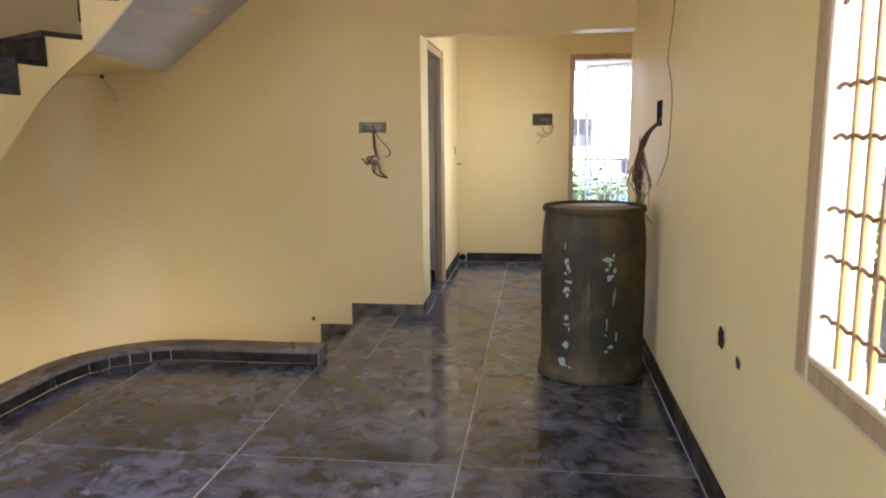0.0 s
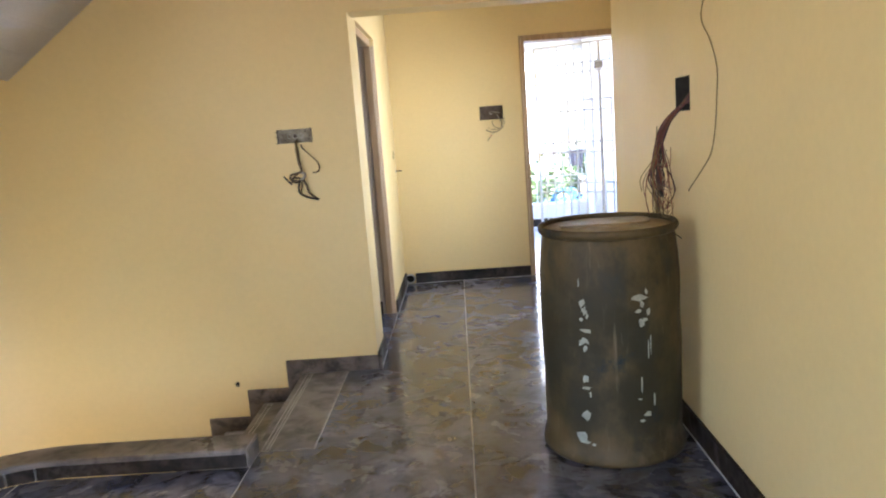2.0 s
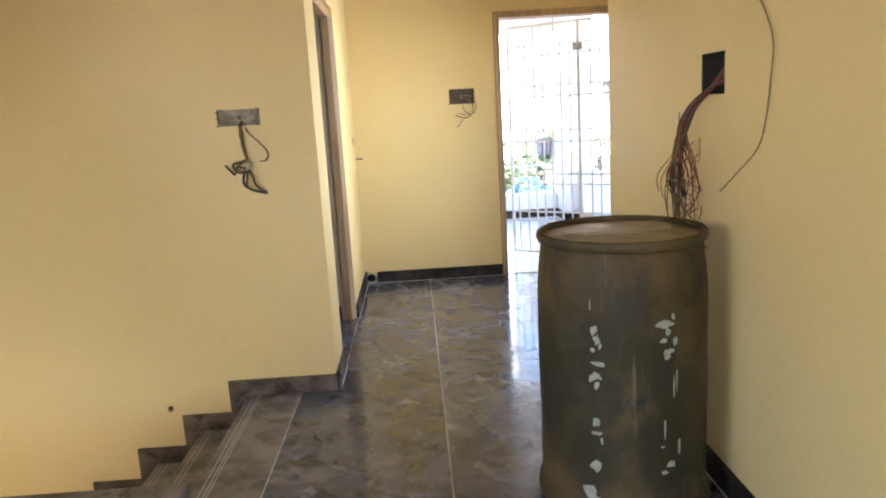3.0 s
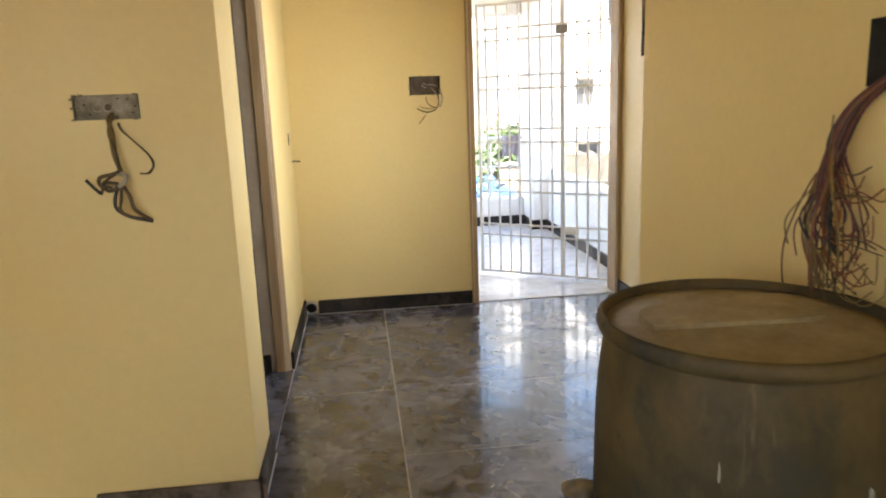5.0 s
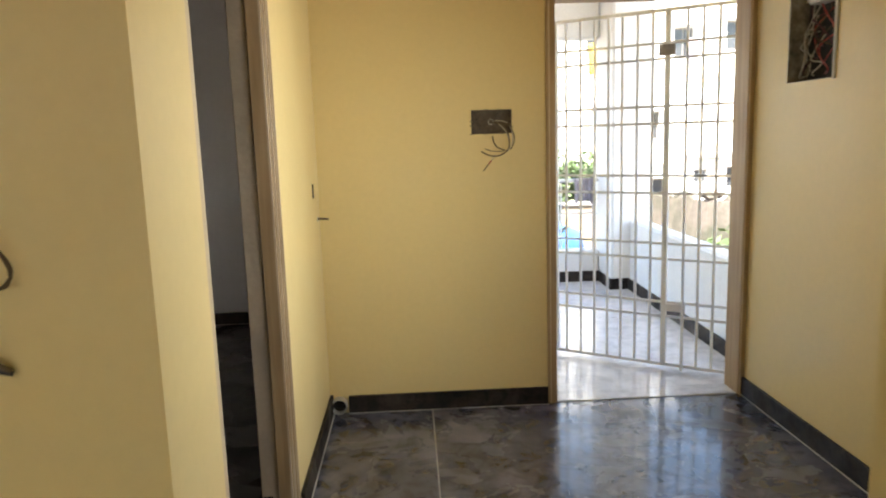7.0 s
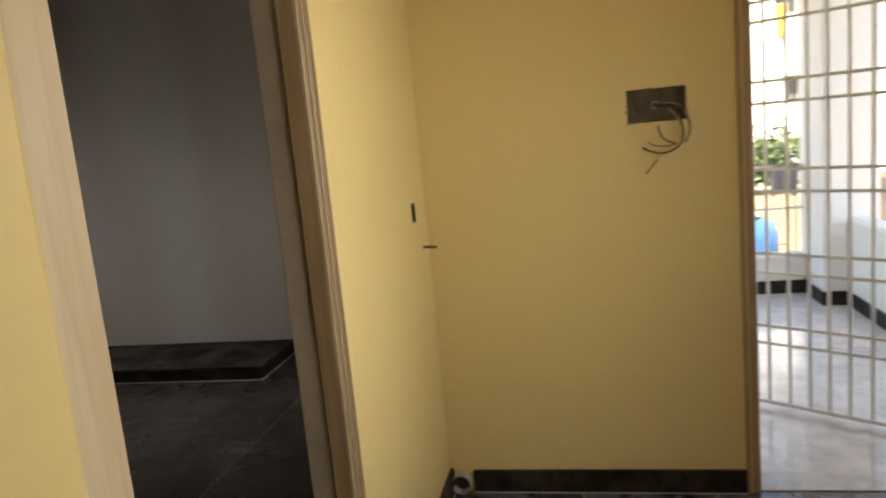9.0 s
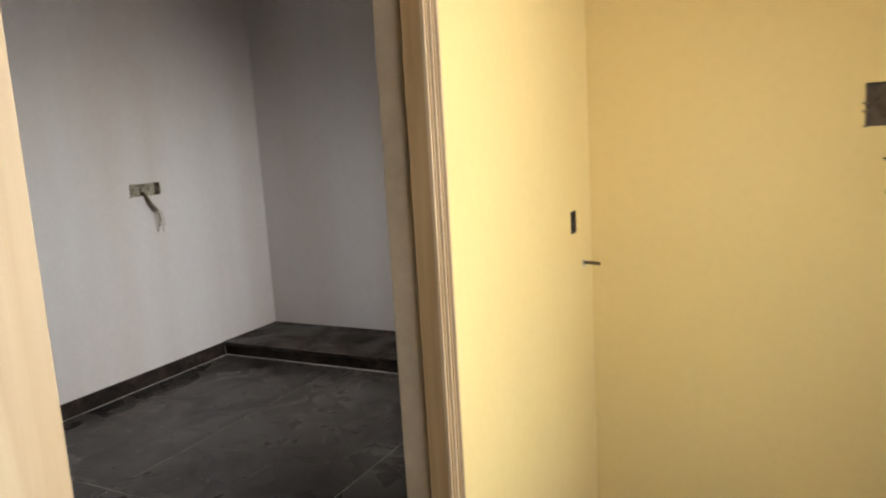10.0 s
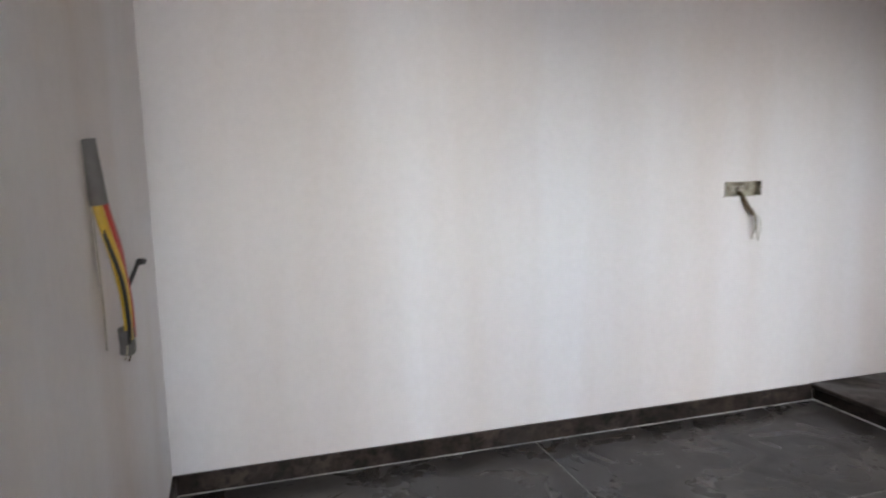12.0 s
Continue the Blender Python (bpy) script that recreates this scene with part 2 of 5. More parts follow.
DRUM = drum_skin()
DRUM_TOP = material("dusty_drum_lid", (0.36, 0.285, 0.16), 0.5, specular=0.5, patch=0.2, patch_scale=7, grain=0.12, bump=0.15, tint=(0.21, 0.155, 0.08))
LABEL = material("torn_paper_label", (0.38, 0.39, 0.33), 0.8, patch=0.15, patch_scale=25, grain=0.1)
TIN = material("galvanised_box_steel", (0.37, 0.33, 0.25), 0.6, metal=0.0, patch=0.25, patch_scale=17, grain=0.2, bump=0.15, tint=(0.11, 0.082, 0.05))
ZINC = material("bright_zinc_ring", (0.46, 0.43, 0.36), 0.5, patch=0.2, patch_scale=40)
# near-black, stands for the shade inside boxes, bores and screw holes
DARK = material("shade_dark_interior", (0.03, 0.025, 0.02), 0.8, patch=0.2, patch_scale=20, bump=0.2)
# rough hole surface, darkened to hold the shade inside
HOLE = material("shade_toned_hole", (0.07, 0.055, 0.04), 0.95, patch=0.3, patch_scale=40, bump=0.5)
BLACK_WIRE = material("black_wire_sleeve", (0.02, 0.018, 0.018), 0.45, bump=0.0)
BROWN_WIRE = material("brown_wire_sleeve", (0.10, 0.063, 0.028), 0.5, bump=0.0)
RED_WIRE = material("red_wire_sleeve", (0.42, 0.045, 0.03), 0.4, bump=0.0)
MAROON_WIRE = material("maroon_wire_sleeve", (0.10, 0.022, 0.03), 0.45, bump=0.0)
YELLOW_WIRE = material("yellow_wire_sleeve", (0.62, 0.40, 0.04), 0.4, bump=0.0)
RUST_WIRE = material("dull_red_wire_sleeve", (0.20, 0.052, 0.024), 0.5, bump=0.0)
OLIVE_WIRE = material("dusty_olive_wire_sleeve", (0.20, 0.135, 0.045), 0.5, bump=0.0)
RUST_TIN = material("rusty_box_steel", (0.115, 0.085, 0.058), 0.65, metal=0.15, patch=0.3, patch_scale=22, grain=0.2, bump=0.15, tint=(0.07, 0.045, 0.028))
PALE_WIRE = material("pale_wire_sleeve", (0.42, 0.38, 0.30), 0.5, bump=0.0)
CONDUIT = material("grey_conduit", (0.15, 0.14, 0.135), 0.6, patch=0.15, patch_scale=20, bump=0.15)
PVC = material("dusty_white_pvc", (0.55, 0.53, 0.47), 0.45, patch=0.1, patch_scale=18)
OUT_WHITE = material("white_outdoor_paint", (0.80, 0.80, 0.79), 0.7, patch=0.04, patch_scale=0.6, bump=0.08)
OUT_CREAM = material("pale_yellow_facade", (0.74, 0.60, 0.24), 0.75, patch=0.08)
OUT_GREY = material("weathered_cement", (0.30, 0.28, 0.26), 0.85, patch=0.2, patch_scale=0.5, grain=0.1, bump=0.2)
OUT_TILE = granite("pale_balcony_stone", (0.56, 0.56, 0.57), (0.66, 0.66, 0.67), (0.75, 0.75, 0.76), 0.13, cloud=2.5, dust=0.1, vein=0.25)
WINDOW_DARK = material("dark_window_glass", (0.06, 0.065, 0.075), 0.12, patch=0.2, patch_scale=1.5, bump=0.0)
FAR_TRIM = material("dull_red_facade_trim", (0.34, 0.16, 0.13), 0.7)
LEAF = material("tree_leaf", (0.075, 0.115, 0.045), 0.5, patch=0.25, patch_scale=2.0, grain=0.2, tint=(0.11, 0.15, 0.06))
BARK = material("tree_bark", (0.12, 0.085, 0.06), 0.9, patch=0.2, patch_scale=5, bump=0.5, bump_scale=20)
EARTH = material("dry_earth", (0.24, 0.19, 0.14), 0.95, patch=0.2, patch_scale=0.15, grain=0.15, grain_scale=3, bump=0.2, bump_scale=5)
OUT_TAN = material("tan_plaster", (0.42, 0.33, 0.22), 0.85, patch=0.15, patch_scale=1.2, grain=0.1, bump=0.2)
MOSSY = material("mossy_weathered_masonry", (0.125, 0.105, 0.09), 0.95, patch=0.3, patch_scale=1.6, grain=0.2, grain_scale=14, bump=0.5, bump_scale=9, tint=(0.045, 0.05, 0.032))
CLOTH = material("faded_mauve_cloth", (0.42, 0.39, 0.46), 0.9, patch=0.15, patch_scale=9, bump=0.2, bump_scale=200)
YELLOW_CLOTH = material("yellow_cloth", (0.72, 0.52, 0.08), 0.9, patch=0.1, patch_scale=6)
BLUE = material("blue_water_tank", (0.04, 0.13, 0.34), 0.45, patch=0.1)


# ---- building helpers ----
def finish(name, bm, mat, parent=None, label="", smooth=False):
    mesh = bpy.data.meshes.new(name)
    bmesh.ops.recalc_face_normals(bm, faces=bm.faces[:])
    bm.to_mesh(mesh)
    bm.free()
    for one in (mat if isinstance(mat, (list, tuple)) else [mat]):
        mesh.materials.append(one)
    if smooth:
        for poly in mesh.polygons:
            poly.use_smooth = True
    ob = new(name, mesh)
    if parent is not None:
        ob.parent = parent
    if label:
        ob["label"] = label
    return ob


def part(name, bm, mat, parent, label="", smooth=False):
    return finish(name, bm, mat, parent, label, smooth)


def structure(name, bm, mat, label, category):
    return tagged(finish(name, bm, mat), label, category, kind="structure")


def thing(name, at, label, category, group=""):
    ob = new(name)
    ob.matrix_world = at if isinstance(at, Matrix) else Matrix.Translation(at)
    ob.empty_display_size = 0.1
    return tagged(ob, label, category, group)


def add_box(bm, lo, hi, bevel=0.0):
    c = [(lo[i] + hi[i]) / 2 for i in range(3)]
    s = [abs(hi[i] - lo[i]) for i in range(3)]
    g = bmesh.ops.create_cube(bm, size=1.0, matrix=Matrix.Translation(c) @ Matrix.Diagonal((*s, 1)))
    if bevel:
        edges = list({e for v in g["verts"] for e in v.link_edges})
        bmesh.ops.bevel(bm, geom=edges, offset=bevel, segments=1, affect="EDGES", profile=0.5)
    return bm


def box(lo, hi, bevel=0.0):
    return add_box(bmesh.new(), lo, hi, bevel)


def solid(lo, hi, voids):
    """A block with box-shaped openings and niches cut out of it, as one closed skin."""
    cuts = [sorted({lo[i], hi[i], *(min(max(v[k][i], lo[i]), hi[i]) for v in voids for k in (0, 1))}) for i in range(3)]
    size = [len(c) - 1 for c in cuts]
    full = np.ones(size, bool)
    for i in range(size[0]):
        for j in range(size[1]):
            for k in range(size[2]):
                m = [(cuts[d][q] + cuts[d][q + 1]) / 2 for d, q in enumerate((i, j, k))]
                full[i, j, k] = not any(all(v[0][d] < m[d] < v[1][d] for d in range(3)) for v in voids)
    bm, verts = bmesh.new(), {}

    def vert(i, j, k):
        if (i, j, k) not in verts:
            verts[i, j, k] = bm.verts.new((cuts[0][i], cuts[1][j], cuts[2][k]))
        return verts[i, j, k]

    for i, j, k in np.argwhere(full):
        for d in range(3):
            for side in (0, 1):
                o = [i, j, k]
                o[d] += 1 if side else -1
                if 0 <= o[d] < size[d] and full[tuple(o)]:
                    continue
                base, (u, w) = [i, j, k], [q for q in range(3) if q != d]
                base[d] += side
                quad = []
                for du, dw in ((0, 0), (1, 0), (1, 1), (0, 1)):
                    q = list(base)
                    q[u] += du
                    q[w] += dw
                    quad.append(vert(*q))
                bm.faces.new(quad)
    return bm


def prism(points, z0, z1):
    """An upright block over a plan outline."""
    bm = bmesh.new()
    low = [bm.verts.new((x, y, z0)) for x, y in points]
    top = [bm.verts.new((x, y, z1)) for x, y in points]
    bm.faces.new(top)
    bm.faces.new(low[::-1])
    for i in range(len(points)):
        j = (i + 1) % len(points)
        bm.faces.new((low[i], low[j], top[j], top[i]))
    return bm


def lathe(profile, segments=48, at=(0, 0, 0)):
    """A turned body from (radius, height) steps."""
    bm = bmesh.new()
    rings = []
    for r, z in profile:
        rings.append([bm.verts.new((at[0] + r * math.cos(2 * math.pi * i / segments), at[1] + r * math.sin(2 * math.pi * i / segments), at[2] + z)) for i in range(segments)])
    for a_, b_ in zip(rings, rings[1:]):
        for i in range(segments):
            j = (i + 1) % segments
            bm.faces.new((a_[i], a_[j], b_[j], b_[i]))
    bm.faces.new(rings[0][::-1])
    bm.faces.new(rings[-1])
    return bm


def smooth_line(points, steps=6):
    """A soft line through the points."""
    p = [Vector(q) for q in points]
    out = []
    for i in range(len(p) - 1):
        a_, b_, c_, d_ = p[max(i - 1, 0)], p[i], p[i + 1], p[min(i + 2, len(p) - 1)]
        for s in range(steps):
            t = s / steps
            out.append(0.5 * ((2 * b_) + (c_ - a_) * t + (2 * a_ - 5 * b_ + 4 * c_ - d_) * t * t + (3 * b_ - a_ - 3 * c_ + d_) * t ** 3))
    return out + [p[-1]]


def tube(points, radius, sides=8, bm=None, steps=6):
    """A round cord along a soft line."""
    bm = bm or bmesh.new()
    line = smooth_line(points, steps) if steps else [Vector(q) for q in points]
    rings = []
    for i, c in enumerate(line):
        d = (line[min(i + 1, len(line) - 1)] - line[max(i - 1, 0)]).normalized()
        u = d.cross(Vector((0.31, 0.22, 0.93)) if abs(d.z) < 0.9 else Vector((1, 0.1, 0))).normalized()
        w = d.cross(u)
        rings.append([bm.verts.new(c + radius * (math.cos(q) * u + math.sin(q) * w)) for q in (2 * math.pi * k / sides for k in range(sides))])
    for a_, b_ in zip(rings, rings[1:]):
        for i in range(sides):
            j = (i + 1) % sides
            bm.faces.new((a_[i], a_[j], b_[j], b_[i]))
    bm.faces.new(rings[0][::-1])
    bm.faces.new(rings[-1])
    return bm


def strip(path, section):
    """A moulding of the closed section (offset to the left of travel, height) along a plan path."""
    bm = bmesh.new()
    rings = []
    for i, (x, y) in enumerate(path):
        a_, b_ = Vector(path[max(i - 1, 0)]), Vector(path[min(i + 1, len(path) - 1)])
        d = (b_ - a_).normalized()
        left = Vector((-d.y, d.x))
        rings.append([bm.verts.new((x + left.x * o, y + left.y * o, z)) for o, z in section])
    k = len(section)
    for a_, b_ in zip(rings, rings[1:]):
        for i in range(k):
            j = (i + 1) % k
            bm.faces.new((a_[i], a_[j], b_[j], b_[i]))
    bm.faces.new(rings[0])
    bm.faces.new(rings[-1][::-1])
    return bm


# ---- plan ----
XL, XR, XREC = -0.91, 0.566, 1.27          # corridor's two sides, recess
YA, YB, YE, YO = 5.50, 5.69, 7.80, 7.95    # stair wall, its back, end wall, its outer face
XF, YN = -3.98, 9.745                      # white room's far and end walls
TOP = 2.95                                 # ceilings
STAIR_Y, LAND_X = 4.31, -1.345             # stair's open side, landing's edge
WELL = (-2.15, 3.81, 0.5)                  # curve of the stairwell's inner side

# stair wall, rounding into the stairwell's side
curve = [(-2.8 + math.cos(q), 4.5 + math.sin(q)) for q in (radians(90 + 2 * k) for k in range(46))]
outline = curve + [(-3.8, 3.0), (-3.97, 3.0), (-3.97, YB), (-2.8, YB)]
structure("wall_stairwell", prism(outline, -3.0, 5.6), CREAM, "cream-painted wall rounding into the stairwell", "wall")
structure("wall_left", solid((-3.97, -2.5, -3.0), (-3.8, 3.0, 5.6), [((-9, 0.1, 0.6), (0, 1.9, 2.25))]), CREAM, "cream stairwell side wall with an unseen opening added for light", "wall")
structure("wall_stair", solid((-2.8, YA, -3.0), (XL, YB, 5.6), [((-1.363, 0, 1.343), (-1.164, YA + 0.045, 1.42)), ((-1.772, 0, -0.058), (-1.748, YA + 0.05, -0.03))]),
          CREAM, "cream-painted wall beside the stairs", "wall")
structure("wall_room_south", box((XF, YB, 0), (-0.98, YB + 0.03, TOP)), WHITE_WALL, "white primed wall of the small room", "wall")

# corridor's left wall with the room's doorway, cream outside and white inside
DY0, DY1, DTOP = 5.845, 6.775, 2.03
structure("wall_corridor_left", solid((-0.98, YB, 0), (XL, YE, TOP), [((-2, DY0 - 0.017, -1), (0, DY1, DTOP)), ((-0.945, 7.579, 1.133), (0, 7.635, 1.203))]),
          CREAM, "cream corridor wall with a doorway and a small cut-out", "wall")
structure("wall_room_east", solid((-1.05, YB + 0.03, 0), (-0.98, YN, TOP), [((-2, DY0, -1), (0, DY1, DTOP)), ((-2, 8.3, 0.95), (0, 9.1, 2.1))]),
          WHITE_WALL, "white primed room wall with doorway and window opening", "wall")
structure("wall_balcony_side", solid((-0.98, YO, 0), (-0.90, YN, 3.1), [((-2, 8.3, 0.95), (0, 9.1, 2.1))]), OUT_WHITE, "white outer wall beside the balcony", "wall")
structure("wall_room_far", solid((XF - 0.15, YB, 0), (XF, YN, TOP), [((XF - 0.05, 8.545, 1.19), (0, 8.775, 1.268)), ((XF - 0.03, 8.12, 2.34), (0, 8.16, 2.38))]),
          WHITE_WALL, "white primed far wall with faint stains", "wall")
structure("wall_room_north", solid((XF - 0.15, YN, 0), (-0.90, YN + 0.15, 3.1), [((-2.32, 0, 1.45), (-2.15, YN + 0.05, 1.53))]), WHITE_WALL, "white primed end wall with a switch box niche", "wall")

# end wall with the balcony door's opening
GX0, GX1, GTOP = 0.225, 1.27, 2.093
structure("wall_end", solid((XL, YE, 0), (1.45, YO, 3.1), [((GX0, 0, -1), (GX1, 20, GTOP)), ((-0.144, 0, 1.407), (0.056, YE + 0.05, 1.524))]),
          CREAM, "cream end wall with the balcony doorway", "wall")
structure("beam", box((XL, YA, 2.02), (XR, YB, TOP)), CREAM, "cream-painted beam over the corridor's opening", "beam")

# right wall with window, wire outlet and chipped holes; recess behind it
WY0, WY1, WZ0, WZ1 = 0.85, 2.215, 0.735, 2.08
structure("wall_right", solid((XR, -2.5, 0), (XR + 0.15, YB + 0.04, TOP), [((0, WY0, WZ0), (2, WY1, WZ1)), ((0, 4.365, 1.36), (XR + 0.07, 4.55, 1.497)),
          ((0, 2.905, 0.56), (XR + 0.05, 3.015, 0.66)), ((0, 2.71, 0.562), (XR + 0.04, 2.77, 0.612))]), CREAM, "cream wall with a window and chipped outlet holes", "wall")
structure("wall_recess_side", solid((XREC, YB - 0.11, 0), (XREC + 0.18, YE, TOP), [((0, 7.13, 1.59), (XREC + 0.09, 7.48, 2.06)), ((0, 5.85, 0.95), (9, 6.65, 2.1))]), CREAM, "cream recess wall with window opening and wiring box", "wall")
structure("wall_recess_back", box((XR + 0.15, YB - 0.11, 0), (XREC, YB + 0.04, TOP)), CREAM, "cream return wall of the recess", "wall")
structure("wall_back", solid((-3.97, -2.65, 0), (XR + 0.15, -2.5, TOP), [((-2.3, -5, 0.4), (-0.1, 0, 2.35))]), CREAM, "cream wall behind with a wide unseen opening added for light", "wall")

# unseen slab, added only to block the sun at the back opening
structure("sunshade", box((-2.6, -4.15, 2.36), (0.25, -2.65, 2.46), 0.01), OUT_WHITE, "unseen white slab added to keep sun out of the hall", "sunshade")

# upper walls of the stairwell and ceilings
structure("wall_upper_stair", solid((-2.65, -2.65, TOP + 0.15), (-2.5, STAIR_Y, 5.6), []), CREAM, "cream wall above the hall", "wall")
structure("wall_upper_back", solid((-3.97, -2.65, TOP), (-2.65, -2.5, 5.6), [((-3.7, -5, 3.6), (-2.75, 0, 5.0))]), CREAM, "cream upper stairwell wall", "wall")
structure("wall_upper_front", box((-2.5, STAIR_Y - 0.15, TOP + 0.15), (XL, STAIR_Y, 5.6)), CREAM, "cream wall above the hall's edge", "wall")
structure("wall_upper_end", box((XL, STAIR_Y - 0.15, TOP + 0.15), (XL + 0.15, YB, 5.6)), CREAM, "cream upper stairwell end wall", "wall")
structure("ceiling_stair", box((-3.97, -2.65, 5.6), (XL + 0.15, YB, 5.75)), CEILING, "white ceiling above the stairs", "ceiling")
hall_ceiling = [(-2.65, -2.65), (XR + 0.15, -2.65), (XR + 0.15, YA), (XL + 0.15, YA), (XL + 0.15, STAIR_Y), (-2.65, STAIR_Y)]
structure("ceiling_hall", prism(hall_ceiling, TOP, TOP + 0.15), CEILING, "white painted hall ceiling", "ceiling")
structure("ceiling_corridor", box((XL, YB, TOP), (1.45, YO, TOP + 0.15)), CEILING, "white painted corridor ceiling", "ceiling")
structure("ceiling_room", box((XF - 0.15, YB, TOP), (XL, YN + 0.15, TOP + 0.15)), CEILING, "white painted room ceiling", "ceiling")

# ---- floors ----
def arc_y(x):
    """The kerb's line over x on the curved corner."""
    return WELL[1] + math.sqrt(max(0.0, WELL[2] ** 2 - (min(x, WELL[0]) - WELL[0]) ** 2))


corner = [(WELL[0] + WELL[2] * math.cos(q), WELL[1] + WELL[2] * math.sin(q)) for q in (radians(90 + 9 * k) for k in range(11))]
hall_outline = [(-2.65, -2.5), (XR, -2.5), (XR, YB + 0.04), (XREC, YB + 0.04), (XREC, YE), (GX1, YE), (GX1, YO), (GX0, YO), (GX0, YE), (XL, YE), (XL, DY1),
                (-1.05, DY1), (-1.05, DY0), (XL, DY0), (XL, YA), (LAND_X, YA), (LAND_X, STAIR_Y)] + corner
floor = structure("floor", prism(hall_outline, -0.18, -0.0012), GROUT, "dark grey polished granite floor with white joints", "floor")
room_floor = structure("floor_room", box((XF, YB + 0.03, -0.18), (-1.05, YN, -0.0012)), GROUT, "dark granite floor of the small room", "floor")


def slab(points, parent, mat, name="slab"):
    """One floor slab with its own edges, a joint's width inside the outline."""
    return part(name, prism(points, -0.003, 0.0), mat, parent)


J = 0.0030


def rect(x0, x1, y0, y1, j=J):
    return [(x0 + j, y0 + j), (x1 - j, y0 + j), (x1 - j, y1 - j), (x0 + j, y1 - j)]


slabs = []
for x0, x1 in ((-2.33, -1.34), (-1.34, -0.383), (-0.383, XR)):
    slabs += [rect(x0, x1, -2.5, -0.17), rect(x0, x1, -0.17, 3.115)]
slabs += [rect(-2.65, -2.33, -2.5, -0.17), rect(-2.65, -2.33, -0.17, 3.115)]
xs = [-2.33 + J + (WELL[0] + 2.33 - J) * k / 6 for k in range(7)]
slabs.append([(-1.34 - J, 3.115 + J), (-1.34 - J, STAIR_Y)] + [(x, arc_y(x)) for x in xs[::-1]] + [(-2.33 + J, 3.115 + J)])
xs = [-2.65 + (0.32 - J) * k / 8 for k in range(9)]
slabs.append([(-2.33 - J, 3.115 + J)] + [(x, arc_y(x)) for x in xs[::-1]] + [(-2.65, 3.115 + J)])
slabs.append([(-1.34 + J, 3.115 + J), (-0.383 - J, 3.115 + J), (-0.383 - J, 6.40 - J), (XL + 0.012, 6.40 - J), (XL + 0.012, YA - J), (-1.09 + J, YA - J), (-1.09 + J, 4.46 - J), (-1.34 + J, 4.46 - J)])
slabs += [rect(-0.383, XR, 3.115, YB + 0.04), rect(-0.383, XREC, YB + 0.04, 6.40), rect(XL + 0.012, -0.383, 6.40, YE), rect(-0.383, XREC, 6.40, YE)]
slabs += [rect(-1.05, XL + 0.012, DY0, DY1), rect(GX0, GX1, YE, YO)]
for s in slabs:
    slab(s, floor, FLOOR)
for x0, x1 in ((XF, -2.99), (-2.99, -2.0), (-2.0, -1.05)):
    for y0, y1 in ((YB + 0.03, 7.44), (7.44, YN)):
        slab(rect(x0, x1, y0, y1, 0.0018), room_floor, ROOM_FLOOR)

# honed strip at the landing's edge with cut anti-slip lines
bm = box((LAND_X - 0.02, 4.46, -0.032), (-1.09, YA, 0.001), 0.004)
part("landing_nosing", bm, NOSING, floor, "pale honed granite edge strip")
for x in (LAND_X + 0.012, LAND_X + 0.032, LAND_X + 0.045):
    part("nosing_line", box((x, 4.47, 0.0008), (x + 0.004, YA - 0.01, 0.0016)), GROUT, floor)

# ---- stair going down, along the stair wall ----
stairs = thing("stairs_down", (0, 0, 0), "granite-clad stairs going down beside the cream wall", "stairs")
stairs["kind"] = "structure"
for k in range(1, 9):
    x1, x0, z = LAND_X - 0.248 * (k - 1), LAND_X - 0.248 * k, -0.165 * k
    ob = part("tread", box((x0 - 0.02, STAIR_Y, z - 0.03), (x1, YA, z), 0.004), NOSING, stairs)
    for off in (0.012, 0.034):
        g = part("nosing_line", box((x0 + off, STAIR_Y + 0.1, z), (x0 + off + 0.004, YA - 0.03, z + 0.0012)), GROUT, stairs)
    r = part("riser", box((x1, STAIR_Y, z), (x1 + 0.02, YA, z + 0.135)), SKIRT, stairs)
    b = part("step_core", box((x0, STAIR_Y, z - 0.35), (x1 + 0.0, YA, z - 0.031)), OUT_GREY, stairs)
structure("stairwell_floor", box((-3.8, -2.5, -3.0), (LAND_X, YA, -2.9)), ROOM_FLOOR, "dark floor at the bottom of the stairwell", "floor")
structure("wall_below_landing", box((LAND_X + 0.021, STAIR_Y, -2.9), (LAND_X + 0.15, YA, -0.18)), CREAM, "cream wall below the landing", "wall")

# ---- skirting ----
def skirt(lo, hi, label="dark brown polished granite skirting", mat=SKIRT):
    ob = structure("baseboard", box(lo, hi, 0.003), mat, label, "skirting")
    if lo[2] == 0:
        w, d = hi[0] - lo[0], hi[1] - lo[1]
        e = 0.005
        part("joint_line", box((lo[0] - (e if w < d else 0), lo[1] - (e if d < w else 0), 0.0), (hi[0] + (e if w < d else 0), hi[1] + (e if d < w else 0), 0.0018)), GROUT, ob)
    return ob


SH, ST = 0.098, 0.016
skirt((-1.455, YA - ST, -0.165), (-0.884, YA, 0.084), mat=DUSTY_SKIRT)
for k in range(1, 7):
    skirt((-1.455 - 0.248 * k, YA - ST, -0.165 * (k + 1)), (-1.455 - 0.248 * (k - 1), YA, 0.084 - 0.165 * k), "dusty brown granite skirting stepping down the stairs", DUSTY_SKIRT)
skirt((XL, YA - ST, 0), (XL + ST, DY0, 0.098))
skirt((XL, DY1, 0), (XL + ST, YE, 0.098))
skirt((-0.815, YE - ST, 0), (GX0, YE, 0.092))
skirt((XREC - ST, YB + 0.04, 0), (XREC, YE, SH))
skirt((XR - ST, -2.5, 0), (XR, YB + 0.04 + ST, SH))
skirt((XR, YB + 0.04, 0), (XREC - ST, YB + 0.04 + ST, SH))
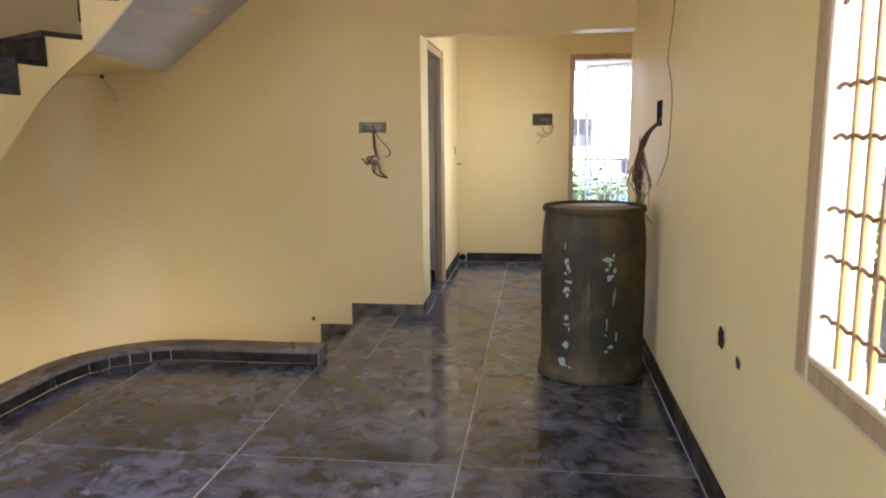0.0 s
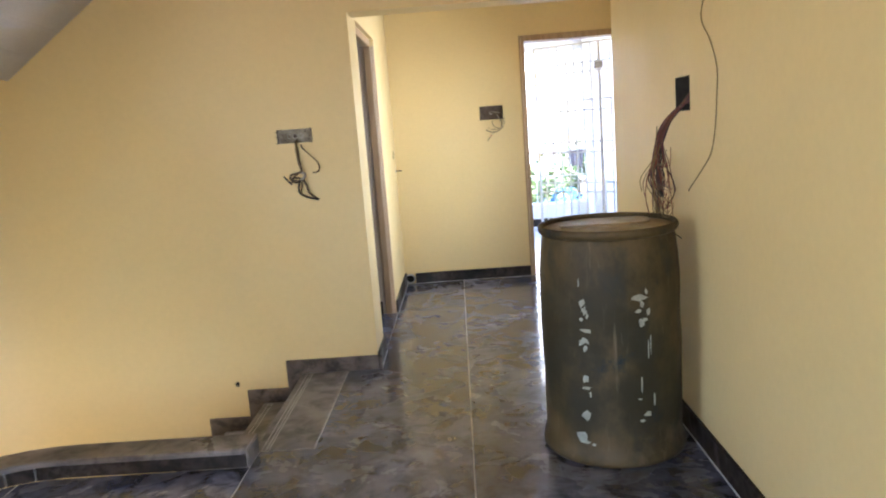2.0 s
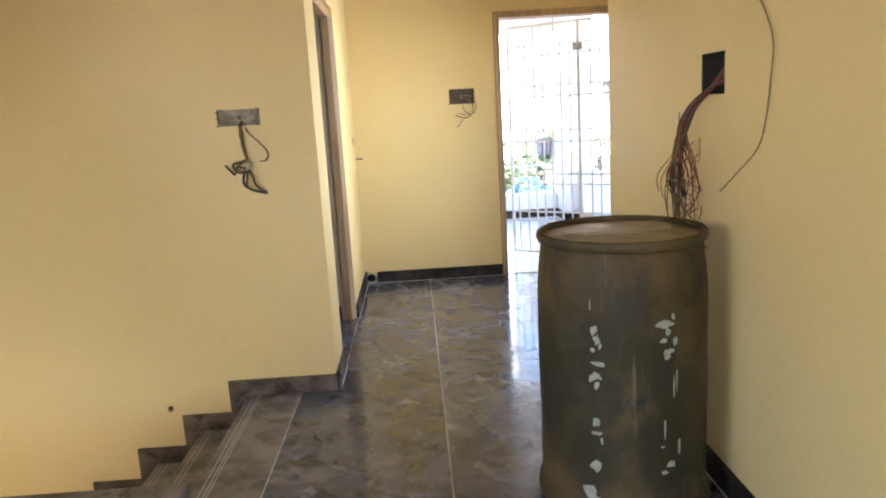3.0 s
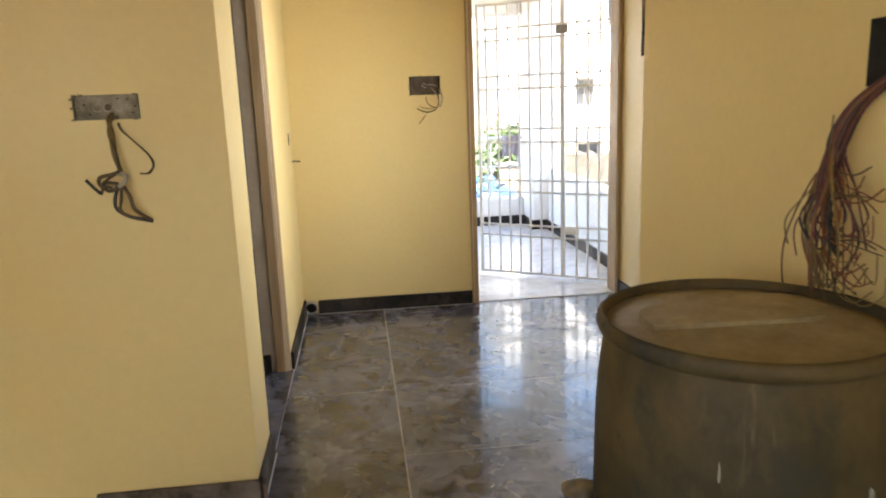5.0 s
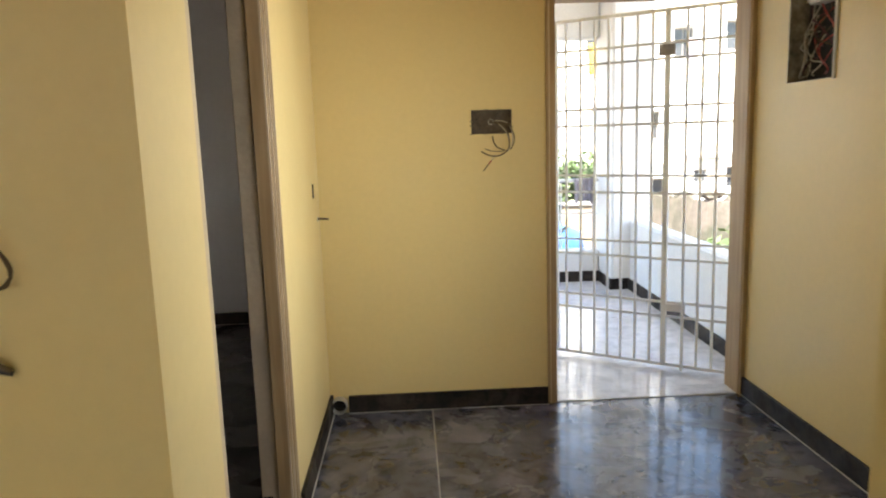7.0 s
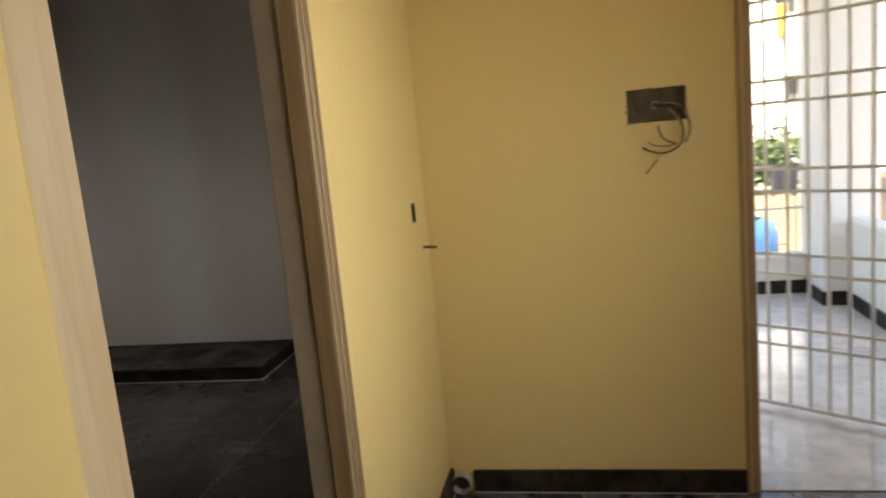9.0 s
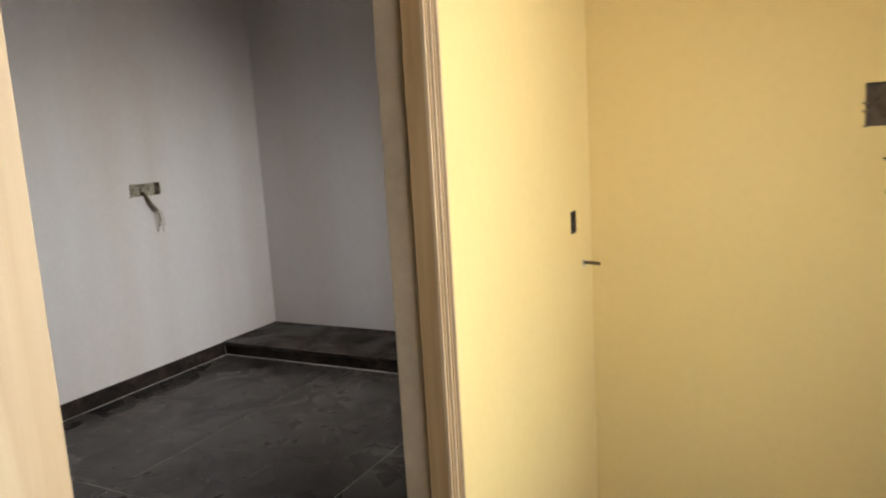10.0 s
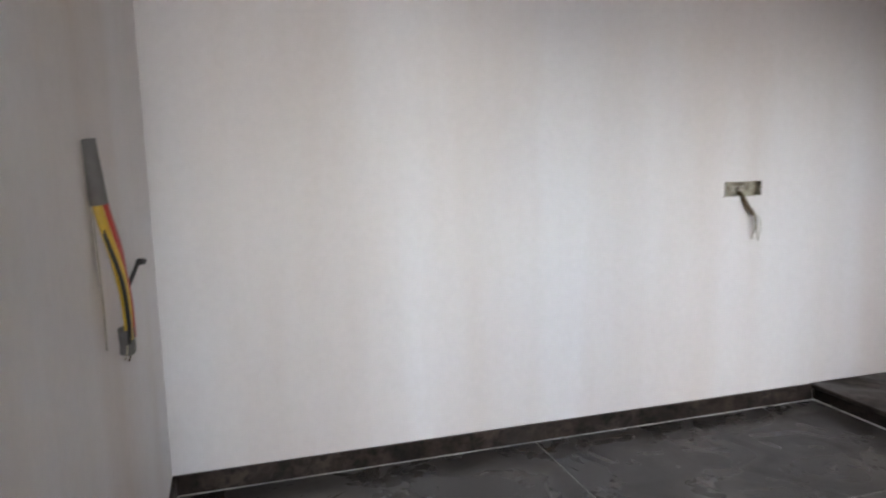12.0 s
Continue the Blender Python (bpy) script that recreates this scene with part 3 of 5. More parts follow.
skirt((XF, YB + 0.03, 0), (XF + ST, 9.174, 0.092), "black granite skirting along the white wall")
skirt((XF + ST, YB + 0.03, 0), (-1.05, YB + 0.03 + ST, 0.092), "black granite skirting along the white wall")
skirt((-2.38, YN - ST, 0), (-1.05, YN, 0.092), "black granite skirting along the white wall")
skirt((-1.05 - ST, DY1, 0), (-1.05, YN - ST, 0.092), "black granite skirting along the white wall")

# ---- kerb round the stairwell ----
kerb = thing("kerb", (0, 0, 0), "low curved granite kerb along the stairwell's edge", "kerb")
kerb["kind"] = "structure"
kerb_path = [(LAND_X, STAIR_Y), (-1.75, STAIR_Y)] + corner + [(-2.65, 2.0), (-2.65, 0.2)]
part("core", strip(kerb_path, [(-0.145, 0.0), (-0.012, 0.0), (-0.012, 0.062), (-0.145, 0.062)]), GROUT, kerb)
part("coping", strip(kerb_path, [(-0.16, 0.062), (0.004, 0.062), (0.006, 0.080), (0.0, 0.086), (-0.155, 0.086), (-0.16, 0.080)]), COPING, kerb, "dusty brown-grey granite coping")
part("face_tile", box((-2.16, STAIR_Y, 0.002), (LAND_X - 0.008, STAIR_Y + 0.012, 0.061), 0.002), SKIRT, kerb)
for k in range(7):
    q0, q1 = radians(90 + 13 * k + 0.45), radians(90 + 13 * (k + 1) - 0.45)
    pts = [(WELL[0] + r * math.cos(q), WELL[1] + r * math.sin(q)) for r, q in ((0.5, q0), (0.5, q1), (0.512, q1), (0.512, q0))]
    part("face_tile", prism(pts, 0.002, 0.061), SKIRT, kerb)
for k in range(17):
    y1 = WELL[1] - 0.02 - 0.21 * k
    part("face_tile", box((-2.662, y1 - 0.203, 0.002), (-2.65, y1, 0.061), 0.002), SKIRT, kerb)
part("end_cap", box((LAND_X, STAIR_Y - 0.004, 0.0), (LAND_X + 0.008, STAIR_Y + 0.15, 0.080), 0.002), NOSING, kerb, "chalk-smeared kerb end")

# ---- upper flight, winding round the stairwell ----
upper = thing("stairs_up", (0, 0, 0), "cream stair flight with brown granite treads winding up", "stairs")
upper["kind"] = "structure"


def inner(s):
    """The flight's inner edge at s along it, and the way across the steps."""
    if s < 0.25:
        return Vector((-2.65, 3.56 + s)), Vector((-1, 0))
    q = (s - 0.25) / 0.5
    turn = min((s - 0.25) / 0.36, 1.0) * radians(76.3) if s < 0.61 else radians(76.3) + min((s - 0.61) / 0.425, 1.0) * radians(13.7)
    way = Vector((-math.cos(turn), math.sin(turn)))
    if q < math.pi / 2:
        return Vector((WELL[0] - 0.5 * math.cos(q), WELL[1] + 0.5 * math.sin(q))), way
    return Vector((WELL[0] + s - 0.25 - 0.25 * math.pi, STAIR_Y)), way


def outer(s):
    """Where the step at s meets the wall."""
    p_, d_ = inner(s)
    w = 1.0
    while w < 2.2:
        c_ = p_ + d_ * w
        if c_.x < -3.8 or c_.y > YA or (c_.x < -2.8 and c_.y > 4.5 and (c_ - Vector((-2.8, 4.5))).length > 1.0):
            break
        w += 0.01
    return p_ + d_ * w


def under(s):
    """Height of the flight's underside."""
    return 1.22 + 0.93 * s if s < 0.61 else 1.787 + (s - 0.61) * 1.2 if s < 1.035 else 2.297 + (s - 1.035) * 0.68


def lift(s, w):
    """How far the winding part's underside rises towards the wall."""
    return 0.05 * w * min(max((0.63 - s) / 0.06, 0.0), 1.0)


NOSES = [-0.21 + 0.2 * k for k in range(-4, 7)] + [1.19 + 0.236 * k for k in range(0, 5)]
edges = [n_ for n_ in NOSES] + [NOSES[-1] + 0.25]
for k, s0 in enumerate(NOSES):
    s1 = edges[k + 1]
    z = max(1.57 + 0.156 * (k - 5), under(s1) + 0.10)
    fine = [s0 + (s1 - s0) * q / 6 for q in range(7)]
    ring = [inner(s) for s in fine]
    ins, outs = [r_[0] for r_ in ring], [outer(s) for s in fine]
    way = (ins[0] - ins[1]).normalized() * 0.02
    plan = [(ins[0] + way)] + ins[1:] + outs[:0:-1] + [outs[0] + way]
    part("tread", prism([(v.x, v.y) for v in plan], z - 0.028, z), SKIRT, upper)
    body_ = prism([(v.x, v.y) for v in ins + outs[::-1]], z - 0.2, z - 0.029)
    for v in body_.verts:
        if v.co.z < z - 0.1:
            near = min(range(7), key=lambda q: min((v.co.xy - ins[q]).length, (v.co.xy - outs[q]).length))
            rise = lift(fine[near], 1.6) if (v.co.xy - outs[near]).length < (v.co.xy - ins[near]).length else 0.0
            v.co.z = min(under(fine[near]) + rise, z - 0.04)
    part("step_body", body_, CREAM, upper)
    front = [ins[0], outs[0]]
    nrm = way.normalized() * 0.012
    part("riser", prism([(front[0].x, front[0].y), (front[1].x, front[1].y), (front[1].x + nrm.x, front[1].y + nrm.y), (front[0].x + nrm.x, front[0].y + nrm.y)], z - 0.155, z - 0.029), SKIRT, upper)
bm = bmesh.new()
span = [0.63 + 0.1 * k for k in range(20)]
rows_ = []
for s in span:
    a_, b_ = inner(s)[0], outer(s)
    rows_.append([bm.verts.new((a_.x, a_.y, under(s) - h)) for h in (0.004, 0.012)] + [bm.verts.new((b_.x, b_.y, under(s) - h)) for h in (0.012, 0.004)])
for r0, r1 in zip(rows_, rows_[1:]):
    for i in range(4):
        j = (i + 1) % 4
        bm.faces.new((r0[i], r0[j], r1[j], r1[i]))
part("soffit", bm, SOFFIT, upper, "grey-white soffit of the straight flight")
bm = bmesh.new()
rows_ = []
for k in range(33):
    s = -0.99 + 0.05 * k + (0.02 if k == 32 else 0.0)
    a_, b_ = inner(s)[0], outer(s)
    rows_.append([bm.verts.new((*a_.lerp(b_, w), under(s) - 0.008 + lift(s, (b_ - a_).length * w))) for w in (q / 8 for q in range(9))])
for r0, r1 in zip(rows_, rows_[1:]):
    for i in range(8):
        bm.faces.new((r0[i], r0[i + 1], r1[i + 1], r1[i]))
part("winder_soffit", bm, CREAM, upper, "cream plastered underside of the winding steps", smooth=True)

# ---- door frames and window ----
def room_door_frame(x_front, depth, near, far, top):
    """The room door's timber frame, set back in the plastered opening, with a stepped moulding on its far jamb."""
    t = thing("door_frame_room", (0, 0, 0), "unvarnished timber door frame with beaded edges, no door leaf", "door frame")
    t["kind"] = "structure"
    b, face = x_front - depth, 0.05
    part("jamb", box((b, DY0, 0), (x_front, near, top - face), 0.003), WOOD, t)
    part("jamb", box((b, far, 0), (x_front, DY1, top - face), 0.002), WOOD, t)
    part("head", box((b, DY0, top - face), (x_front, DY1, top), 0.003), WOOD, t)
    edge = prism([(-0.98, DY0 - 0.017), (XL - 0.001, DY0 - 0.017), (XL - 0.010, DY0), (-0.98, DY0)], 0.0, top)
    part("plaster_edge", edge, CREAM, t, "cream plaster edge worn round")
    # thin pale strip that puts the light on the front face into colour
    part("front_strip", box((x_front, DY0 + 0.012, 0.0), (x_front + 0.003, near - 0.001, top - face), 0.001), WOOD_PALE, t, "front face in a paler wood tone for its light")
    for k, mat in enumerate((WOOD_PALE, WOOD, WOOD_PALE, WOOD, WOOD_PALE)):
        part("bead", box((x_front - 0.004, far + 0.0033 * k, 0.0), (x_front + 0.0055 * (k + 1) - (0.002 if mat is WOOD else 0), DY1, top - face), 0.0008), mat, t)
    # linings behind the jambs, their shade painted in by a darker plaster
    for ya, yb in ((DY0, near - 0.012), (far + 0.004, DY1)):
        part("reveal_lining", box((-1.05, ya, 0.0), (b, yb, top), 0.004), REVEAL, t, "cream-grey plastered reveal toned down for shade")
    part("reveal_lining", box((-1.05, near - 0.012, top - face + 0.002), (b, far + 0.004, top)), REVEAL, t, "cream-grey plastered reveal toned down for shade")
    return t


frame_room = room_door_frame(-0.938, 0.047, 5.945, 6.758, DTOP)
part("foot_block", box((-1.045, 6.746, 0.0), (-1.008, 6.758, 0.10), 0.002), SKIRT, frame_room)

frame_gate = thing("door_frame_balcony", (0, 0, 0), "brown timber frame of the balcony doorway", "door frame")
frame_gate["kind"] = "structure"
for x0, x1 in ((GX0, GX0 + 0.047), (GX1 - 0.035, GX1)):
    part("jamb", box((x0, YE - 0.012, 0), (x1, YO, GTOP - 0.05), 0.003), WOOD, frame_gate)
    xm = x0 + 0.012 if x0 < 0.5 else x0 + 0.005
    part("bead", box((xm, YE - 0.017, 0), (xm + 0.006, YE - 0.012, GTOP - 0.02), 0.0015), WOOD_PALE, frame_gate)
part("head", box((GX0, YE - 0.012, GTOP - 0.05), (GX1, YO, GTOP), 0.003), WOOD, frame_gate)
part("sill", box((GX0 + 0.047, YE + 0.004, 0.0), (GX1 - 0.035, YO, 0.006), 0.002), OUT_TILE, frame_gate, "pale stone door sill")

window = thing("window_1", (0, 0, 0), "timber window frame with yellow and brown grille bars", "window")
window["kind"] = "structure"
WF = 0.085
for lo, hi in (((WY0, WZ0), (WY0 + WF, WZ1)), ((WY1 - WF, WZ0), (WY1, WZ1)), ((WY0 + WF, WZ0), (WY1 - WF, WZ0 + 0.075)), ((WY0 + WF, WZ1 - WF), (WY1 - WF, WZ1))):
    part("window_frame", box((XR - 0.014, lo[0], lo[1]), (XR + 0.03, hi[0], hi[1]), 0.004), WOOD_PALE, window)
    part("window_bead", box((XR - 0.018, lo[0] + 0.015, lo[1] + 0.015), (XR - 0.014, hi[0] - 0.015, hi[1] - 0.015), 0.002), WOOD, window)
inner0, inner1 = WY0 + WF, WY1 - WF
for k in range(14):
    y = inner1 - 0.098 - 0.08 * k
    if y > inner0 + 0.02:
        part("grille_upright", box((XR + 0.006, y - 0.010, WZ0 + 0.075), (XR + 0.016, y + 0.010, WZ1 - WF), 0.002), YELLOW_BAR, window)
        part("grille_edge", box((XR + 0.002, y - 0.012, WZ0 + 0.075), (XR + 0.006, y - 0.005, WZ1 - WF)), BROWN_BAR, window)
for z in (0.90, 1.04, 1.15, 1.31, 1.42, 1.60, 1.72, 1.88):
    ends = [inner1] + [inner1 - 0.058 - 0.08 * k for k in range(14) if inner1 - 0.058 - 0.08 * k > inner0 + 0.03] + [inner0]
    bm = bmesh.new()
    for a_, b_ in zip(ends, ends[1:]):
        tube([(XR + 0.011, a_, z), (XR + 0.011, a_ * 0.7 + b_ * 0.3, z + 0.007), (XR + 0.011, a_ * 0.3 + b_ * 0.7, z + 0.007), (XR + 0.011, b_, z)], 0.0055, 7, bm, 3)
    part("grille_bar", bm, BROWN_BAR, window)


# ---- hall things ----
def oil_drum(x, y, turn):
    """A used plastic drum: barrelled body, flared foot and rim, sunken lid with a moulded pad and bungs."""
    d = thing("drum", pose(x, y, 0, 0, 0, turn), "grimy brown-grey storage drum with torn paper labels", "drum")
    h, r = 0.94, 0.283
    body = [(0.27, 0.0), (0.293, 0.004), (0.297, 0.018), (0.293, 0.045), (0.284, 0.062), (0.281, 0.10), (0.283, 0.2), (0.2845, 0.33), (0.284, 0.60),
            (0.281, 0.74), (0.275, 0.82), (0.267, 0.885), (0.263, 0.905), (0.259, 0.91)]
    bm = lathe(body, 72)
    rng = random.Random(5)
    dents = [(rng.uniform(0, 6.28), rng.uniform(0.15, 0.8), rng.uniform(0.002, 0.006), rng.uniform(0.08, 0.2)) for _ in range(12)]
    bmesh.ops.subdivide_edges(bm, edges=[e_ for e_ in bm.edges if abs(e_.verts[0].co.z - e_.verts[1].co.z) > 0.05], cuts=3, use_grid_fill=True)
    for v in bm.verts:
        a_ = math.atan2(v.co.y, v.co.x)
        for da, dz, depth, size in dents:
            q = (math.remainder(a_ - da, 2 * math.pi) * r / size) ** 2 + ((v.co.z - dz) / size) ** 2
            k = 1 - depth / r * math.exp(-q * 2)
            v.co.x *= k
            v.co.y *= k
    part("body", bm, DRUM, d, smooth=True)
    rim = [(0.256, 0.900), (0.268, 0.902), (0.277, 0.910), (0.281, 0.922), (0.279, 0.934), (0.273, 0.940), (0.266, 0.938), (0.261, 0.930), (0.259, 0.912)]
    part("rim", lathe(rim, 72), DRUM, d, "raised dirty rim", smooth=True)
    part("lid", lathe([(0.262, 0.905), (0.261, 0.921), (0.24, 0.919), (0.225, 0.924), (0.0, 0.926)][:-1] + [(0.01, 0.926)], 64), DRUM_TOP, d, "dusty ochre lid", smooth=True)
    pad = [(-0.19, -0.01), (0.10, -0.04), (0.17, -0.01), (0.19, 0.08), (0.13, 0.13), (-0.15, 0.11)]
    line = smooth_line([(px, py, 0) for px, py in pad] + [(pad[0][0], pad[0][1], 0)], 5)[:-1]
    part("lid_pad", prism([(v.x, v.y) for v in line], 0.925, 0.934), DRUM_TOP, d, smooth=False)

    def at(angle, z, lift=0.0016):
        q = np.interp(z, [b_[1] for b_ in body], [b_[0] for b_ in body]) + lift
        return Vector((q * math.cos(angle), q * math.sin(angle), z))

    scraps = [(-0.27, 0.665, 0.016, 0.022), (-0.235, 0.635, 0.012, 0.02), (-0.22, 0.555, 0.026, 0.009), (-0.25, 0.515, 0.022, 0.015), (-0.24, 0.485, 0.014, 0.017),
              (-0.25, 0.36, 0.016, 0.018), (-0.24, 0.325, 0.024, 0.007), (-0.255, 0.205, 0.024, 0.024), (-0.335, 0.115, 0.030, 0.020), (-0.30, 0.098, 0.022, 0.011),
              (0.12, 0.68, 0.034, 0.014), (0.155, 0.655, 0.009, 0.02), (0.14, 0.585, 0.012, 0.018), (0.20, 0.595, 0.011, 0.008), (0.12, 0.34, 0.003, 0.035),
              (0.205, 0.215, 0.020, 0.013), (0.12, 0.19, 0.011, 0.008), (-0.31, 0.74, 0.003, 0.022), (0.22, 0.70, 0.007, 0.012), (-0.28, 0.60, 0.010, 0.010), (-0.20, 0.615, 0.008, 0.013), (-0.31, 0.50, 0.006, 0.006), (-0.19, 0.30, 0.006, 0.012),
              (0.24, 0.625, 0.010, 0.016), (0.10, 0.63, 0.014, 0.008), (0.27, 0.50, 0.003, 0.05), (0.23, 0.48, 0.003, 0.04), (0.31, 0.27, 0.004, 0.03), (-0.17, 0.09, 0.009, 0.007), (0.09, 0.28, 0.010, 0.003)]
    for ang, z, w, hgt in scraps:
        ang += -0.36 if ang < 0 else 0.03
        bm = bmesh.new()
        n_ = rng.randint(7, 11)
        ring = []
        for i in range(n_):
            q, k = 2 * math.pi * i / n_, rng.uniform(0.45, 1.15)
            ring.append(at(ang - 1.5708 + math.cos(q) * k * w / r, z + math.sin(q) * k * hgt))
        top_ = [bm.verts.new(v) for v in ring]
        low = [bm.verts.new(v * 1.0 - Vector((v.x, v.y, 0)).normalized() * 0.0035) for v in ring]
        bm.faces.new(top_)
        for i in range(n_):
            bm.faces.new((top_[i], low[i], low[(i + 1) % n_], top_[(i + 1) % n_]))
        part("label_scrap", bm, LABEL, d, "torn greenish-white paper")
    return d


oil_drum(0.226, 4.385, 3)


def switch_box(m, w, h, depth, label, group="switch boxes", knockouts=3, TIN=TIN):
    """A sheet-steel wiring box set into the plaster: back, four sides, earth tabs and knockouts."""
    t = thing("switch_box", m, label, "switch box", group)
    e = 0.0015
    part("back_plate", box((-w / 2, depth - 0.004, -h / 2), (w / 2, depth - 0.002, h / 2)), TIN, t)
    part("side_panel", box((-w / 2, -0.003, -h / 2), (-w / 2 + e, depth - 0.004, h / 2)), TIN, t)
    part("side_panel", box((w / 2 - e, -0.003, -h / 2), (w / 2, depth - 0.004, h / 2)), TIN, t)
    part("side_panel", box((-w / 2 + e, -0.003, h / 2 - e), (w / 2 - e, depth - 0.004, h / 2)), TIN, t)
    part("side_panel", box((-w / 2 + e, -0.003, -h / 2), (w / 2 - e, depth - 0.004, -h / 2 + e)), TIN, t)
    for s in (-1, 1):
        part("screw_lug", box((s * (w / 2 - 0.012) - 0.006, 0.002, -0.006), (s * (w / 2 - 0.012) + 0.006, 0.006, 0.006)), TIN, t)
        part("screw_hole", tube([(s * (w / 2 - 0.012), 0.0018, 0), (s * (w / 2 - 0.012), 0.0021, 0)], 0.0025, 8, steps=0), DARK, t)
    for k in range(knockouts):
        x = (k - (knockouts - 1) / 2) * 0.032
        ring = [(x + 0.013 * math.cos(q), depth - 0.005, 0.013 * math.sin(q)) for q in (2 * math.pi * i / 16 for i in range(17))]
        part("knockout", tube(ring, 0.0021, 5, steps=0), ZINC, t)
        part("knockout_disc", tube([(x, depth - 0.0052, 0), (x, depth - 0.0042, 0)], 0.0105, 14, steps=0), RUST_TIN if k == 1 else TIN, t)
    for fx, fz in ((-0.36, 0.12), (-0.28, -0.28), (0.37, -0.25), (0.31, 0.30), (0.16, 0.34)):
        part("screw_hole", tube([(fx * w, depth - 0.0052, fz * h), (fx * w, depth - 0.0046, fz * h)], 0.0032, 8, steps=0), DARK, t)
    r_ = random.Random(int(w * 1000))
    for k in range(9):                                  # crumbs of plaster left round the edge
        side, f = k % 3, r_.uniform(-0.5, 0.5)
        cx, cz = (f * w, (h / 2) * (1 if side else -1)) if side < 2 else (w / 2 * r_.choice([-1, 1]), f * h)
        part("plaster_crumb", box((cx - 0.008, -0.0035, cz - 0.003), (cx + 0.006, 0.006, cz + 0.003), 0.0015), EDGE_BROWN, t)
    return t


def cords(name, m, label, lines, group="loose wires"):
    """Loose wires left hanging from the wall; each line is (material, radius, points)."""
    t = thing(name, m, label, "wires", group)
    for mat, radius, pts in lines:
        part("wire", tube(pts, radius, 7), mat, t, smooth=True)
    return t


# beside the stairs
BOX_A = pose(-1.2635, YA, 1.3815)
switch_box(BOX_A, 0.197, 0.075, 0.022, "empty galvanised steel switch box set in the cream stair wall")


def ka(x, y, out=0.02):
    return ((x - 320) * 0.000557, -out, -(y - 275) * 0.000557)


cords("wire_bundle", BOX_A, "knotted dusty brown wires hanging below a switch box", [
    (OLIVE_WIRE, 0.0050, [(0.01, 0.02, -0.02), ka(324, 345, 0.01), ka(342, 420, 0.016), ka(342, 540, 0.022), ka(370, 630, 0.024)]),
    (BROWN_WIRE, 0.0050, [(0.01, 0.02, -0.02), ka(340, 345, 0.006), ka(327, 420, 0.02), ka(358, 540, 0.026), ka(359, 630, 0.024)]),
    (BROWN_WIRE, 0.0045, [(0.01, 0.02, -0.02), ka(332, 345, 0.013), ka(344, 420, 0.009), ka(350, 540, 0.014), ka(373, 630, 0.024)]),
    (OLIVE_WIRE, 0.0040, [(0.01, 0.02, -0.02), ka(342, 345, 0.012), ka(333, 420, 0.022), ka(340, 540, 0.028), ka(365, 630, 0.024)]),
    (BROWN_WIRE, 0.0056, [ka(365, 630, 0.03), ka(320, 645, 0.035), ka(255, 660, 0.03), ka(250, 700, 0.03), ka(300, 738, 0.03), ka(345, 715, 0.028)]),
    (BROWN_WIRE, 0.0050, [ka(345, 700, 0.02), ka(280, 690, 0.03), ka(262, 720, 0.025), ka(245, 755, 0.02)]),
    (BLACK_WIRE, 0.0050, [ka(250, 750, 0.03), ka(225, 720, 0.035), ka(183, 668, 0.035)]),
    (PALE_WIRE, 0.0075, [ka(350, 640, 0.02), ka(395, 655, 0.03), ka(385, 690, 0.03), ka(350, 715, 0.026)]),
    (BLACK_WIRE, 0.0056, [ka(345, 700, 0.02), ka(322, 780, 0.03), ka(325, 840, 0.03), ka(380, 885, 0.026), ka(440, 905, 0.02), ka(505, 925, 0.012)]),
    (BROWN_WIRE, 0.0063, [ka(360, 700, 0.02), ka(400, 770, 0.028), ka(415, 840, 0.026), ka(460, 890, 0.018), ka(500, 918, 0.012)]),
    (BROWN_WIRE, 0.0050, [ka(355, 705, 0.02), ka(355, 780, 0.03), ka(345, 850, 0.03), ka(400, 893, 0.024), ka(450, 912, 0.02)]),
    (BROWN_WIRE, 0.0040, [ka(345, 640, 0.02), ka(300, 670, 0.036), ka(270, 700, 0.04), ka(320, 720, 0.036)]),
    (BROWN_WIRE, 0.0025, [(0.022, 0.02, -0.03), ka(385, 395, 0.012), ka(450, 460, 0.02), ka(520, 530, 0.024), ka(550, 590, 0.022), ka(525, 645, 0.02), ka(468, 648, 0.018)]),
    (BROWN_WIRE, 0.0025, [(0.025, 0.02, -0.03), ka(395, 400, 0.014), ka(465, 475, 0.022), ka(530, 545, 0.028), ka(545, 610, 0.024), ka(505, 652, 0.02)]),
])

# small outlets on the stair wall
stub = thing("pipe_stub", (-1.76, YA, -0.044), "small dark open pipe stub in the wall", "pipe")
part("ring", tube([(0.010 * math.cos(q), -0.002, 0.012 * math.sin(q)) for q in (2 * math.pi * i / 14 for i in range(15))], 0.0025, 6, steps=0), HOLE, stub)
# dark disc for the shade in the open stub
part("plug", tube([(0, 0.012, 0), (0, 0.02, 0)], 0.0115, 12, steps=0), DARK, stub)
cords("hanging_wire", pose(-3.245, 5.377, 1.768, 0, 0, 35), "thin wire loop hanging from a wall outlet", [
    (BLACK_WIRE, 0.016, [(0, 0.01, 0), (0, -0.012, 0)]),
    (PALE_WIRE, 0.0028, [(0, -0.01, -0.005), (0.03, -0.03, -0.05), (0.075, -0.03, -0.12), (0.085, -0.03, -0.17), (0.07, -0.03, -0.175), (0.05, -0.028, -0.11), (0.012, -0.02, -0.04)])])

